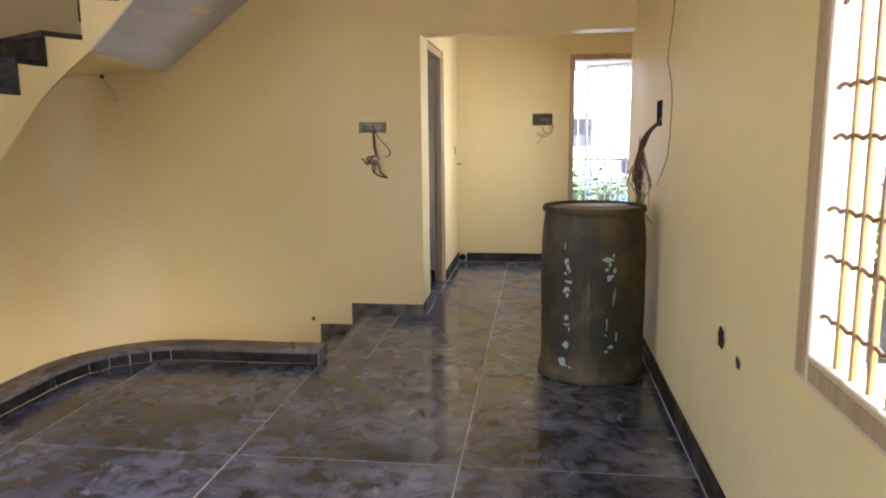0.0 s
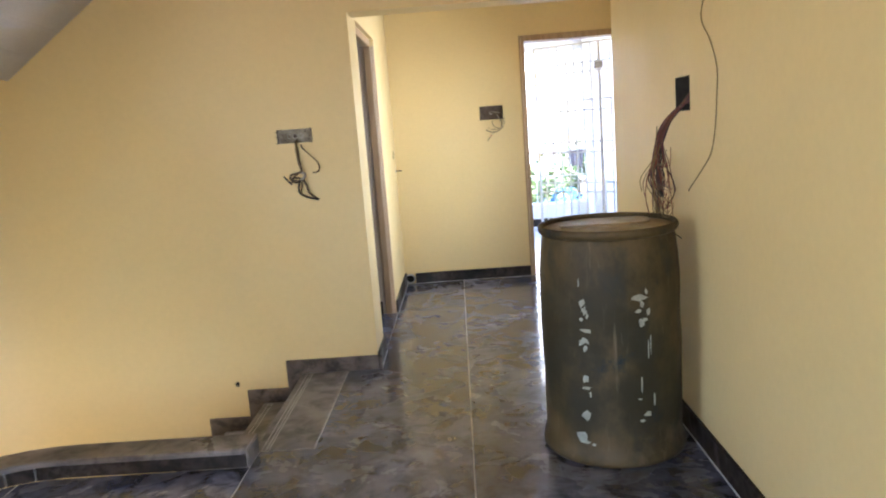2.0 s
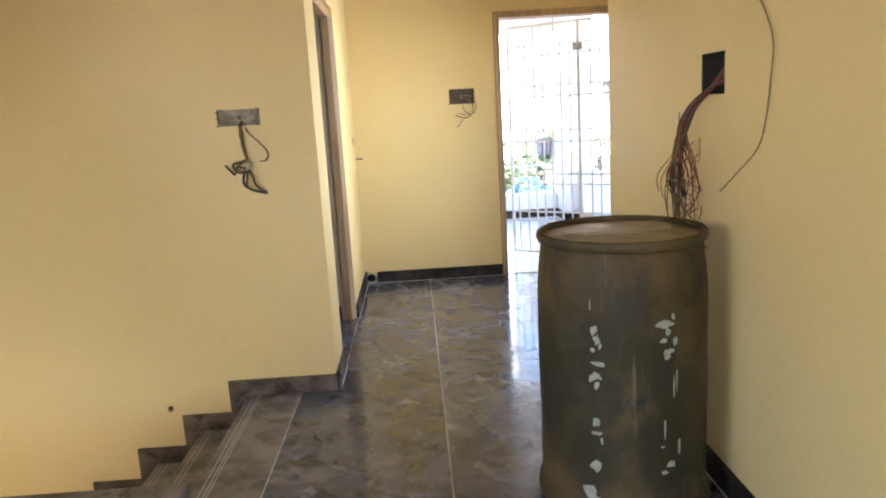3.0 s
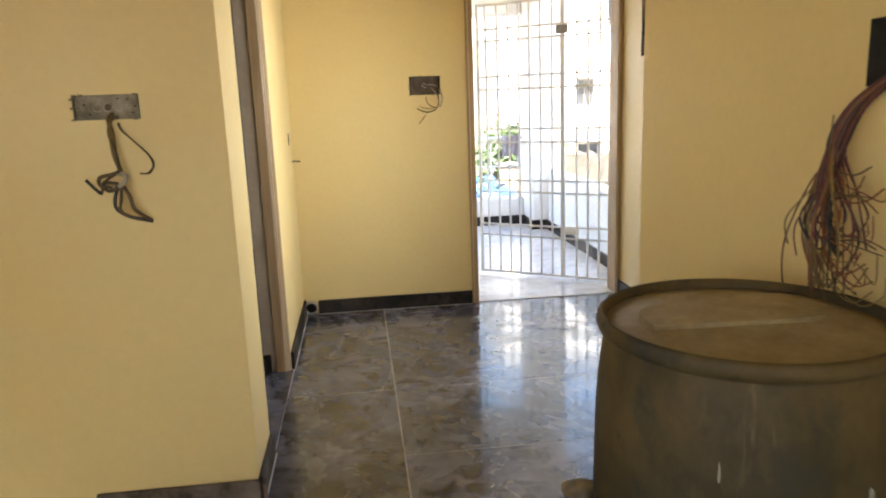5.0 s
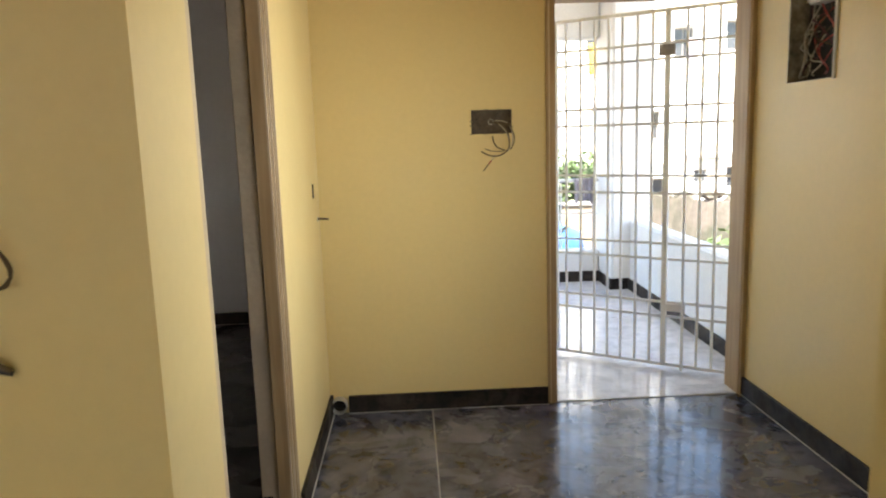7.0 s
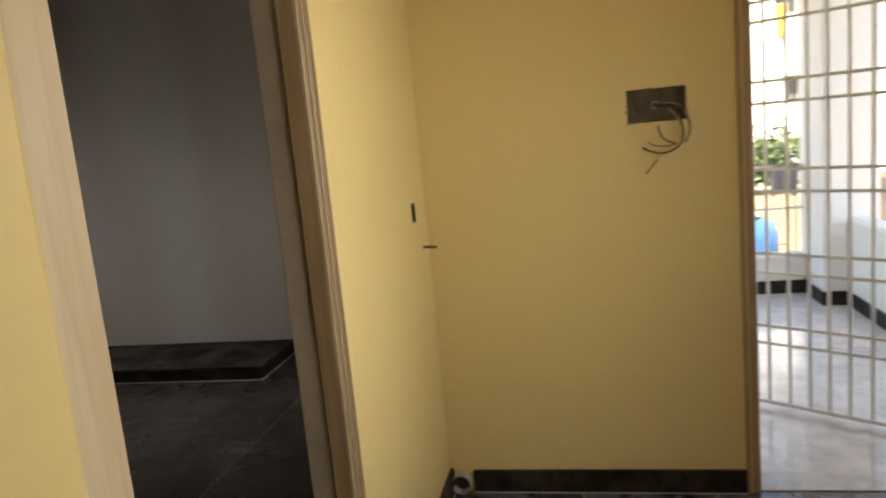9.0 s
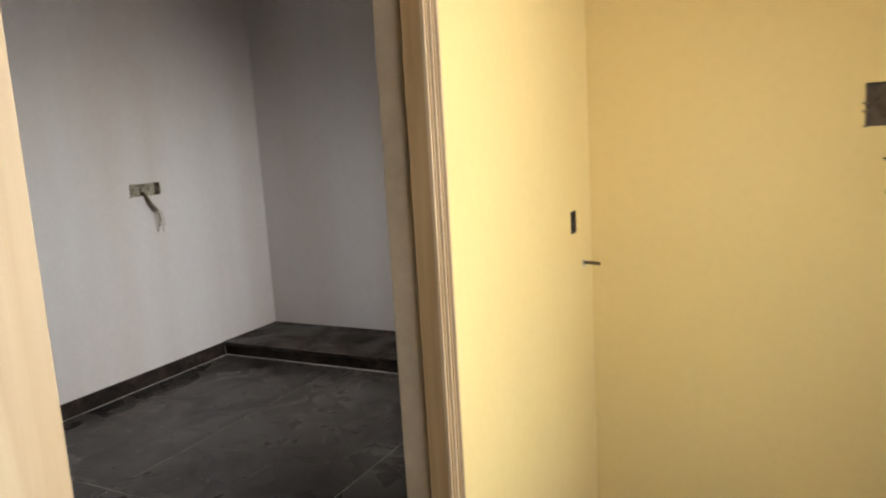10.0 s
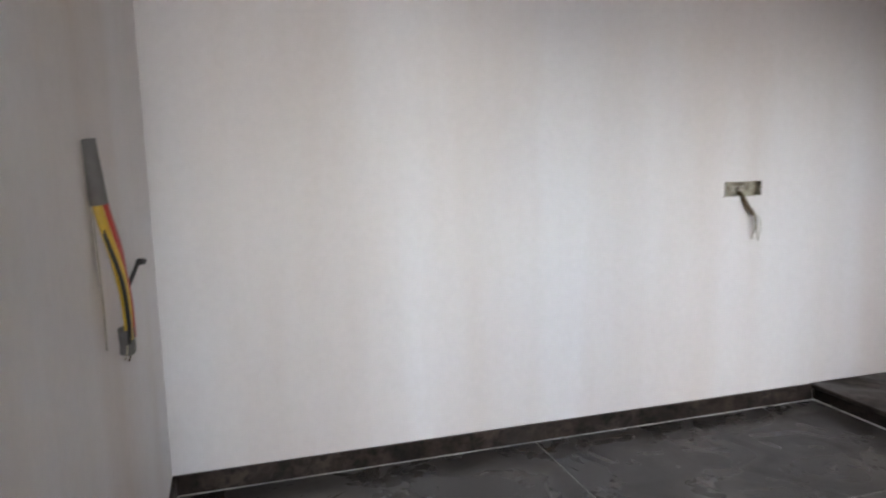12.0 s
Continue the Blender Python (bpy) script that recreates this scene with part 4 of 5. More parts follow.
# right wall: outlet with a spray of wires, a long cable and chipped holes
OUTLET = pose(XR, 4.4575, 1.4285, 0, 0, -90)
outlet = thing("cable_outlet", OUTLET, "open dark cable outlet in the cream wall", "cable outlet")
# back and sides coloured near-black in place of the outlet's shade
part("back_plate", box((-0.092, 0.064, -0.068), (0.092, 0.068, 0.068)), DARK, outlet)
for lo, hi in (((-0.092, 0.0, -0.068), (-0.090, 0.064, 0.068)), ((0.090, 0.0, -0.068), (0.092, 0.064, 0.068)), ((-0.09, 0.0, 0.066), (0.09, 0.064, 0.068)), ((-0.09, 0.0, -0.068), (0.09, 0.064, -0.066))):
    part("side_panel", box(lo, hi), DARK, outlet)
rng = random.Random(11)
lines = []
for k in range(40):                                     # the trunk, fraying into a loose spray
    mat = rng.choice([RUST_WIRE, RUST_WIRE, MAROON_WIRE, MAROON_WIRE, MAROON_WIRE, BROWN_WIRE, BLACK_WIRE, BLACK_WIRE, OLIVE_WIRE])
    a_, o_ = rng.uniform(-0.016, 0.016), rng.uniform(-0.014, 0.014)
    reach, dx, do = rng.uniform(0.34, 0.56), rng.gauss(0.004, 0.034), rng.gauss(0.004, 0.022)
    bend = rng.uniform(0.2, 1.5)
    pts = [(a_ + 0.02, 0.05, rng.uniform(-0.03, 0.04)), (a_ - 0.015, -0.002 + o_ * 0.5, -0.050), (a_ - 0.045, -0.05 + o_, -0.11), (a_ - 0.055, -0.08 + o_, -0.19),
           (a_ - 0.055 + dx * 0.7, -0.09 + o_ + do * 0.7, -0.27), (a_ - 0.055 + dx * 1.35, -0.095 + do * 1.3, -0.27 - (reach - 0.27) * 0.55), (a_ - 0.05 + dx * bend, -0.09 + do * bend, -reach)]
    if k % 3 == 0:
        pts.append((a_ - 0.05 + dx * (bend - 0.6), -0.085 + do * bend, -reach + rng.uniform(-0.03, 0.02)))
    pts = [(x, min(y, 0.05 if i_ < 2 else -0.012), z) for i_, (x, y, z) in enumerate(pts)]
    lines.append((mat, rng.choice([0.0016, 0.0020, 0.0026]), pts))
for k in range(8):                                      # olive strands bowing out and back
    bow = rng.uniform(0.0, 0.04)
    pts = [(-0.04, -0.05, -0.10), (-0.065 - bow * 0.3, -0.085, -0.18), (-0.075 - bow * 0.9, -0.10, -0.30), (-0.085 - bow, -0.10, -0.38), (-0.075 - bow * 0.8, -0.095, -0.44), (-0.075 - bow * 0.3 + rng.uniform(-0.03, 0.04), -0.09, -0.48 - rng.uniform(0, 0.06))]
    lines.append((rng.choice([OLIVE_WIRE, OLIVE_WIRE, BROWN_WIRE]), rng.choice([0.0020, 0.0026]), pts))
lines.append((BLACK_WIRE, 0.0075, [(-0.045, -0.09, -0.375), (-0.03, -0.088, -0.395), (-0.015, -0.085, -0.41)]))
lines.append((BROWN_WIRE, 0.0024, [(-0.04, -0.09, -0.40), (-0.03, -0.08, -0.48), (0.0, -0.06, -0.55), (0.05, -0.03, -0.585)]))
for k in range(24):                                     # thin curls springing the other way
    z, out = rng.uniform(-0.2, -0.46), rng.uniform(0.03, 0.13)
    pts = [(-0.06, -0.09, z + 0.08), (-0.055, -0.095, z), (-0.03 + out * 0.2, -0.10, z - 0.03), (-0.02 + out * 0.7, -0.095, z - 0.04 + rng.uniform(-0.02, 0.02)), (-0.01 + out, -0.085, z - 0.02 + rng.uniform(-0.04, 0.03))]
    if k % 3 == 0:
        pts.append((-0.02 + out * 1.05, -0.08, z + rng.uniform(-0.05, 0.03)))
    lines.append((rng.choice([MAROON_WIRE, BROWN_WIRE, RUST_WIRE, RUST_WIRE, OLIVE_WIRE]), rng.choice([0.0014, 0.0018]), pts))
cords("wire_bundle", OUTLET, "frayed spray of dark red and black wires hanging from an outlet", lines)
cords("hanging_cable", pose(XR, 4.16, 0, 0, 0, -90), "single thin brown cable hanging down the cream wall", [
    (OLIVE_WIRE, 0.0024, [(0.10, -0.006, TOP), (0.09, -0.012, 2.4), (0.11, -0.012, 2.0), (0.03, -0.012, 1.80), (-0.03, -0.012, 1.69), (0.06, -0.012, 1.60), (0.125, -0.012, 1.50),
                          (0.12, -0.012, 1.40), (0.10, -0.012, 1.29), (0.06, -0.014, 1.20), (-0.06, -0.016, 1.12), (-0.17, -0.018, 1.055), (-0.19, -0.014, 1.045)])])


def chipped_hole(m, w, h, depth):
    """A ragged hole knocked into plaster: broken lip and dark back."""
    t = thing("chipped_hole", m, "ragged dark hole knocked in the cream plaster", "wall hole", "wall holes")
    part("back_plate", box((-w / 2, depth - 0.006, -h / 2), (w / 2, depth - 0.003, h / 2)), HOLE, t)
    r_ = random.Random(int(w * 1000))
    bm = bmesh.new()
    n_ = 18
    outer_, inner_ = [], []
    for i in range(n_):
        q = 2 * math.pi * i / n_
        c_, s_ = math.cos(q), math.sin(q)
        edge = min(w / 2 / max(abs(c_), 1e-6), h / 2 / max(abs(s_), 1e-6))
        outer_.append(bm.verts.new((c_ * edge * 1.04, -0.0012, s_ * edge * 1.04)))
        k = r_.uniform(0.78, 0.99) * (1 - 0.24 * abs(math.sin(2 * q)))
        inner_.append(bm.verts.new((c_ * edge * k, -0.0006, s_ * edge * k)))
    mouth = [v.co + Vector((0, 0.0008, 0)) for v in inner_]
    for i in range(n_):
        j = (i + 1) % n_
        bm.faces.new((outer_[i], outer_[j], inner_[j], inner_[i]))
    part("broken_lip", bm, CREAM, t, "broken cream plaster edge")
    bm = bmesh.new()
    rim_ = [bm.verts.new(p_) for p_ in mouth]
    deep = [bm.verts.new(p_ + Vector((0, depth * 0.6, 0))) for p_ in mouth]
    for i in range(n_):
        bm.faces.new((rim_[i], rim_[(i + 1) % n_], deep[(i + 1) % n_], deep[i]))
    bm.faces.new(deep)
    part("hole_wall", bm, HOLE, t)
    return t


chipped_hole(pose(XR, 2.96, 0.61, 0, 0, -90), 0.11, 0.10, 0.05)
chipped_hole(pose(XR, 2.74, 0.587, 0, 0, -90), 0.06, 0.05, 0.04)

lump = bmesh.new()
bmesh.ops.create_icosphere(lump, subdivisions=3, radius=1.0)
rng = random.Random(8)
knobs = [(Vector((rng.uniform(-1, 1), rng.uniform(-1, 1), rng.uniform(-1, 1))).normalized(), rng.uniform(-0.22, 0.18)) for _ in range(14)]
for v in lump.verts:
    n_ = v.co.normalized()
    k = 1 + sum(h_ * max(0.0, n_.dot(q_)) ** 8 for q_, h_ in knobs)
    v.co = Vector((v.co.x * 0.062 * k, v.co.y * 0.045 * k, max(v.co.z * 0.034 * k, -0.024) + 0.024))
stone = thing("mortar_lump", (0.205, 5.33, 0.0), "small dusty brown mortar lump on the granite floor", "mortar lump")
part("lump", lump, EDGE_BROWN, stone)

# ---- corridor things ----
BOX_E = pose(-0.044, YE, 1.4655)
switch_box(BOX_E, 0.199, 0.116, 0.03, "rusty steel switch box set in the cream end wall", knockouts=1, TIN=RUST_TIN)


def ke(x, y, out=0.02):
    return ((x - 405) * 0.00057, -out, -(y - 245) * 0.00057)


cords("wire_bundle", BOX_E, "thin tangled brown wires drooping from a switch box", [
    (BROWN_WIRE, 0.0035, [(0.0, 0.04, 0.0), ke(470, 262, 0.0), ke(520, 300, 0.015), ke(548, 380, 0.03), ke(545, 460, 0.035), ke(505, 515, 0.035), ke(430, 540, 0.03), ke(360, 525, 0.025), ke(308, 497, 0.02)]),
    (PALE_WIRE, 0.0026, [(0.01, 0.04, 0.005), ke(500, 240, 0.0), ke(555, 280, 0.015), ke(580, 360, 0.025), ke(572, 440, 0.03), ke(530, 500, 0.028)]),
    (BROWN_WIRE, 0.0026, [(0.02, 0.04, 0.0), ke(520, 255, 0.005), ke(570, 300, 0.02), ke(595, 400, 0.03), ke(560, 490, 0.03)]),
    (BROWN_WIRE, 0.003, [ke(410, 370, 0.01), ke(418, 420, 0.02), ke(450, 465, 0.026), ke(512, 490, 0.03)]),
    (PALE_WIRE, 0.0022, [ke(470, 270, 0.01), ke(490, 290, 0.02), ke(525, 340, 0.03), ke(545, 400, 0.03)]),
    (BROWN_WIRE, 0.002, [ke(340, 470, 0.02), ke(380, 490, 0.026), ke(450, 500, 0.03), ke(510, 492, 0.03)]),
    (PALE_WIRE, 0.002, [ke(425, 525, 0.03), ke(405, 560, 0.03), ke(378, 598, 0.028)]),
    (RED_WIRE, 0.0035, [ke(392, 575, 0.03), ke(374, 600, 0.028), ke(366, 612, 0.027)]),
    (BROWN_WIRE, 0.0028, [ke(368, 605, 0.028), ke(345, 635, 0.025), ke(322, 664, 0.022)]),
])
gap = thing("outlet_cutout", (XL, 7.607, 1.168), "small dark rectangular cut-out in the corridor wall", "wall hole")
# dark back and side linings paint in the shade of the cut-out
part("back_plate", box((-0.034, -0.028, -0.035), (-0.030, 0.028, 0.035)), DARK, gap)
for y in (-0.028, 0.026):
    part("lip", box((-0.03, y, -0.031), (-0.001, y + 0.002, 0.031)), HOLE, gap)
part("lip", box((-0.03, -0.028, 0.031), (-0.002, 0.028, 0.035)), HOLE, gap)
part("lip", box((-0.03, -0.028, -0.035), (-0.002, 0.028, -0.031)), HOLE, gap)
peg = thing("wall_peg", (XL, 7.70, 1.026), "short brown wooden peg stuck in the wall", "peg")
part("shaft", tube([(-0.02, 0, 0), (0.02, -0.004, 0.002), (0.055, -0.008, 0.0)], 0.0055, 8), BROWN_WIRE, peg)
part("collar", tube([(0.0, 0, 0), (0.004, 0, 0)], 0.012, 10, steps=0), EDGE, peg)
pipe = thing("drain_pipe", (-0.862, YE, 0.048), "short open white plastic pipe at the skirting's end", "pipe")
ring = [(0.036, -0.05), (0.040, -0.05), (0.040, 0.0), (0.036, 0.0)]
bm = bmesh.new()
rows_ = [[bm.verts.new((r_ * math.cos(q), y_, r_ * math.sin(q))) for q in (2 * math.pi * i / 24 for i in range(24))] for r_, y_ in ring]
for a_, b_ in zip(rows_, rows_[1:] + rows_[:1]):
    for i in range(24):
        bm.faces.new((a_[i], a_[(i + 1) % 24], b_[(i + 1) % 24], b_[i]))
part("pipe_wall", bm, PVC, pipe)
# dark disc in place of the shade down the open bore
part("pipe_plug", tube([(0, -0.012, 0), (0, -0.004, 0)], 0.0359, 20, steps=0), DARK, pipe)

# open distribution box in the recess
DB = pose(XREC, 7.305, 1.825, 0, 0, -90)
dbox = thing("distribution_box", DB, "open dark distribution box full of loose wires", "distribution box")
part("back_plate", box((-0.175, 0.085, -0.235), (0.175, 0.089, 0.235)), DARK, dbox)
for lo, hi in (((-0.175, -0.004, -0.235), (-0.172, 0.085, 0.235)), ((0.172, -0.004, -0.235), (0.175, 0.085, 0.235)), ((-0.172, -0.004, 0.232), (0.172, 0.085, 0.235)), ((-0.172, -0.004, -0.235), (0.172, 0.085, -0.232))):
    part("side_panel", box(lo, hi), TIN, dbox)
part("edge_strip", box((0.175, -0.008, -0.24), (0.192, 0.0, 0.24), 0.002), PVC, dbox, "pale plastic edge strip")
part("breaker_rail", box((-0.1, 0.03, 0.1), (0.1, 0.05, 0.13)), TIN, dbox)
part("breaker", box((-0.03, 0.0, 0.08), (0.09, 0.06, 0.16), 0.004), PVC, dbox)
rng = random.Random(4)
lines = []
for k in range(20):
    x0, z0 = rng.uniform(-0.12, 0.14), rng.uniform(-0.05, 0.2)
    pts = [(x0, 0.07, z0)]
    for i in range(4):
        pts.append((min(max(pts[-1][0] + rng.uniform(-0.09, 0.09), -0.15), 0.15), rng.uniform(0.005, 0.06), max(pts[-1][2] - rng.uniform(0.02, 0.11), -0.21)))
    lines.append((rng.choice([PALE_WIRE, PALE_WIRE, RED_WIRE, BLACK_WIRE, MAROON_WIRE, BROWN_WIRE]), rng.choice([0.0025, 0.0035]), pts))
cords("wire_bundle", DB, "pale and red loose wires in the distribution box", lines)

# ---- the balcony's steel gate, swung outward ----
gate = thing("steel_gate", pose(1.31, 8.04, 0, 0, 0, 180 - math.degrees(math.atan2(0.575, 0.82))), "grey-white painted steel bar gate standing open outward", "gate")
GW, GH = 1.06, 2.06
part("stile", box((0.0, -0.011, 0.02), (0.022, 0.011, GH), 0.002), GATE_PAINT, gate)
part("stile", box((GW - 0.022, -0.011, 0.02), (GW, 0.011, GH), 0.002), GATE_PAINT, gate)
part("lock_stile", box((0.364, -0.013, 0.02), (0.394, 0.013, GH), 0.002), GATE_PAINT, gate, "thick grey lock stile")
for s in (0.106, 0.19, 0.274, 0.462, 0.55, 0.638, 0.721, 0.803, 0.891, 0.984):
    part("bar", tube([(s, 0, 0.03), (s, 0, GH)], 0.0085, 8, steps=0), GATE_PAINT, gate)
for z in (0.32, 0.405, 0.66, 0.75, 1.04, 1.14, 1.435, 1.53, 1.79, 1.875):
    part("rail", box((0.022, -0.004, z - 0.007), (GW - 0.022, 0.004, z + 0.007)), GATE_PAINT, gate)
part("bottom_rail", box((0.022, -0.009, 0.02), (GW - 0.022, 0.009, 0.038), 0.002), GATE_PAINT, gate)
part("top_rail", box((0.022, -0.009, GH - 0.02), (GW - 0.022, 0.009, GH), 0.002), GATE_PAINT, gate)
part("lock_plate", box((0.335, 0.013, 1.805), (0.425, 0.02, 1.865), 0.002), LOCK_STEEL, gate, "dull steel lock plate")
part("bolt_guide", box((0.255, 0.006, 0.355), (0.364, 0.018, 0.40), 0.002), GATE_PAINT, gate)
part("drop_bolt", tube([(0.268, 0.018, 0.005), (0.268, 0.018, 0.43)], 0.009, 10, steps=0), GATE_PAINT, gate)
for z in (0.35, 1.75):
    part("hinge", tube([(-0.006, 0, z - 0.05), (-0.006, 0, z + 0.05)], 0.009, 10, steps=0), LOCK_STEEL, gate)
    part("hinge_strap", box((-0.04, -0.02, z - 0.02), (0.0, -0.012, z + 0.02)), LOCK_STEEL, gate)

# ---- small white room ----
plat = thing("stone_platform", (XF, 9.174, 0), "low dark granite platform along the room's end wall", "platform")
W_, D_ = 1.60, YN - 9.174
part("top_slab", box((0.0, -0.012, 0.072), (W_ + 0.012, D_, 0.096), 0.003), SKIRT, plat)
part("front_face", box((0.016, 0.0, 0.0), (W_, 0.016, 0.072)), SKIRT, plat)
part("end_face", box((W_ - 0.016, 0.016, 0.0), (W_, D_, 0.072)), SKIRT, plat)
part("joint_line", box((0.016, -0.003, 0.0), (W_ + 0.003, 0.0, 0.006)), GROUT, plat)
part("joint_line", box((W_, 0.0, 0.0), (W_ + 0.003, D_ - 0.02, 0.006)), GROUT, plat)
part("core", box((0.016, 0.016, 0.0), (W_ - 0.016, D_, 0.072)), OUT_GREY, plat)

BOX_R = pose(XF, 8.66, 1.229, 0, 0, 90)
switch_box(BOX_R, 0.229, 0.077, 0.048, "dark steel switch box set in the white wall")
cords("wire_bundle", BOX_R, "stubby conduit with frayed pale wires below a switch box", [
    (BROWN_WIRE, 0.014, [(0.0, 0.03, -0.02), (0.0, 0.0, -0.045), (0.012, -0.02, -0.09), (0.045, -0.03, -0.135)]),
    (PALE_WIRE, 0.004, [(0.04, -0.03, -0.12), (0.05, -0.035, -0.18), (0.04, -0.03, -0.27)]),
    (PALE_WIRE, 0.004, [(0.045, -0.03, -0.125), (0.07, -0.03, -0.19), (0.085, -0.028, -0.28)]),
    (PALE_WIRE, 0.003, [(0.045, -0.03, -0.125), (0.085, -0.03, -0.16), (0.10, -0.028, -0.24)]),
    (BROWN_WIRE, 0.003, [(0.04, -0.03, -0.12), (0.06, -0.04, -0.17), (0.055, -0.03, -0.24)])])
BOX_N = pose(-2.235, YN, 1.49)
switch_box(BOX_N, 0.169, 0.079, 0.048, "dark steel switch box set in the room's end wall", knockouts=2, TIN=RUST_TIN)
cords("wire_bundle", BOX_N, "short brown wire curling below a switch box", [
    (BROWN_WIRE, 0.005, [(-0.05, 0.03, -0.02), (-0.055, -0.005, -0.06), (-0.05, -0.02, -0.12), (0.0, -0.02, -0.17), (0.04, -0.016, -0.21)]),
    (BROWN_WIRE, 0.0035, [(-0.045, 0.03, -0.02), (-0.06, -0.01, -0.07), (-0.058, -0.02, -0.13)])])
dot = thing("ceiling_wire_hole", (XF, 8.14, 2.36), "small dark wire hole high in the white wall", "wall hole")
part("back_plate", box((-0.028, -0.019, -0.019), (-0.024, 0.019, 0.019)), DARK, dot)
part("wire_end", tube([(-0.02, 0, 0), (0.02, 0.004, -0.01), (0.03, 0.0, -0.03)], 0.005, 7), BLACK_WIRE, dot)

CON = pose(-2.65, YB + 0.03, 1.0, 0, 0, 180)
cords("wire_bundle", CON, "red and yellow wires spilling from a grey conduit end", [
    (CONDUIT, 0.022, [(-0.004, -0.006, 0.525), (0.002, -0.012, 0.455), (0.008, -0.020, 0.370)]),
    (RED_WIRE, 0.012, [(0.016, -0.024, 0.408), (0.020, -0.032, 0.343), (0.042, -0.047, 0.241), (0.062, -0.057, 0.129), (0.072, -0.057, 0.027)]),
    (RED_WIRE, 0.011, [(0.022, -0.024, 0.408), (0.032, -0.032, 0.343), (0.057, -0.047, 0.250), (0.074, -0.052, 0.139), (0.078, -0.052, 0.055)]),
    (YELLOW_WIRE, 0.010, [(0.000, -0.012, 0.399), (-0.002, -0.024, 0.325), (0.015, -0.045, 0.222), (0.032, -0.055, 0.120), (0.045, -0.055, 0.027)]),
    (YELLOW_WIRE, 0.010, [(0.002, -0.014, 0.390), (0.004, -0.030, 0.315), (0.024, -0.052, 0.204), (0.040, -0.058, 0.101), (0.052, -0.052, 0.036)]),
    (BLACK_WIRE, 0.0055, [(-0.004, -0.012, 0.399), (-0.004, -0.030, 0.297), (0.008, -0.055, 0.185), (0.026, -0.060, 0.083), (0.040, -0.056, 0.018)]),
    (BLACK_WIRE, 0.0055, [(0.050, -0.050, 0.129), (0.065, -0.065, 0.167), (0.085, -0.085, 0.213), (0.100, -0.090, 0.218)]),
    (BLACK_WIRE, 0.009, [(0.090, -0.088, 0.216), (0.115, -0.095, 0.213)]),
    (CONDUIT, 0.020, [(0.048, -0.048, 0.055), (0.056, -0.048, 0.018), (0.066, -0.046, -0.010)]),
    (PALE_WIRE, 0.0022, [(0.050, -0.050, 0.027), (0.030, -0.050, -0.001), (0.020, -0.045, -0.019)]),
    (PALE_WIRE, 0.0022, [(0.060, -0.045, 0.008), (0.085, -0.050, -0.010), (0.100, -0.045, -0.019)]),
    (BROWN_WIRE, 0.0022, [(0.060, -0.045, 0.008), (0.075, -0.050, -0.019), (0.080, -0.045, -0.038)]),
    (PALE_WIRE, 0.0022, [(-0.004, -0.006, 0.371), (-0.012, -0.010, 0.260), (-0.008, -0.012, 0.129), (-0.015, -0.012, 0.018)]),
])

window2 = thing("window_2", (0, 0, 0), "plain timber window frame in the room's outer wall", "window")
window2["kind"] = "structure"
for lo, hi in (((8.30, 0.95), (8.34, 2.10)), ((9.06, 0.95), (9.10, 2.10)), ((8.34, 0.95), (9.06, 0.99)), ((8.34, 2.06), (9.06, 2.10))):
    part("window_frame", box((-1.03, lo[0], lo[1]), (-0.92, hi[0], hi[1]), 0.003), WOOD, window2)
window3 = thing("window_3", (0, 0, 0), "plain timber window frame in the recess wall", "window")
window3["kind"] = "structure"
for lo, hi in (((5.85, 0.95), (5.89, 2.10)), ((6.61, 0.95), (6.65, 2.10)), ((5.89, 0.95), (6.61, 0.99)), ((5.89, 2.06), (6.61, 2.10))):
    part("window_frame", box((XREC + 0.04, lo[0], lo[1]), (XREC + 0.14, hi[0], hi[1]), 0.003), WOOD, window3)

# ---- balcony ----
balcony = structure("balcony_floor", box((-0.90, YO, -0.2), (1.46, 10.95, -0.004)), GROUT, "pale grey stone balcony floor", "floor")
for x0, x1 in ((-0.9, 0.28), (0.28, 1.46)):
    for y0, y1 in ((YO, 9.45), (9.45, 10.95)):
        slab(rect(x0, x1, y0, y1), balcony, OUT_TILE)
structure("parapet_right", box((1.46, YO, -0.2), (1.60, 10.40, 0.62), 0.02), OUT_WHITE, "white plastered balcony parapet", "parapet")
structure("parapet_far", box((-0.90, 10.80, -0.2), (1.30, 10.95, 0.30), 0.02), OUT_WHITE, "low white balcony parapet", "parapet")
structure("pillar", box((1.30, 10.40, -3.2), (1.66, 10.95, 3.1), 0.02), OUT_WHITE, "white square balcony pillar", "pillar")
structure("balcony_roof", solid((-0.98, YO, 2.75), (1.75, 11.1, 2.95), []), OUT_WHITE, "white balcony roof slab", "ceiling")
structure("balcony_beam", box((-0.90, 10.80, 2.22), (1.30, 10.95, 2.75), 0.02), OUT_WHITE, "white beam at the balcony's edge", "beam")
skirt((1.444, YO, 0), (1.46, 10.40, 0.10), "grey granite skirting along the balcony parapet")
skirt((-0.90, 10.784, 0), (1.30, 10.80, 0.10), "grey granite skirting along the balcony parapet")
skirt((1.284, 10.384, 0), (1.30, 10.784, 0.10), "grey granite skirting round the pillar")
skirt((1.30, 10.384, 0), (1.444, 10.40, 0.10), "grey granite skirting round the pillar")
rail = thing("balcony_railing", (-0.9, 10.87, 0.30), "grey painted steel balcony railing", "railing")
for z in (0.65, 0.34):
    part("rail", tube([(0, 0, z), (2.2, 0, z)], 0.018 if z > 0.5 else 0.010, 10, steps=0), GATE_PAINT, rail)
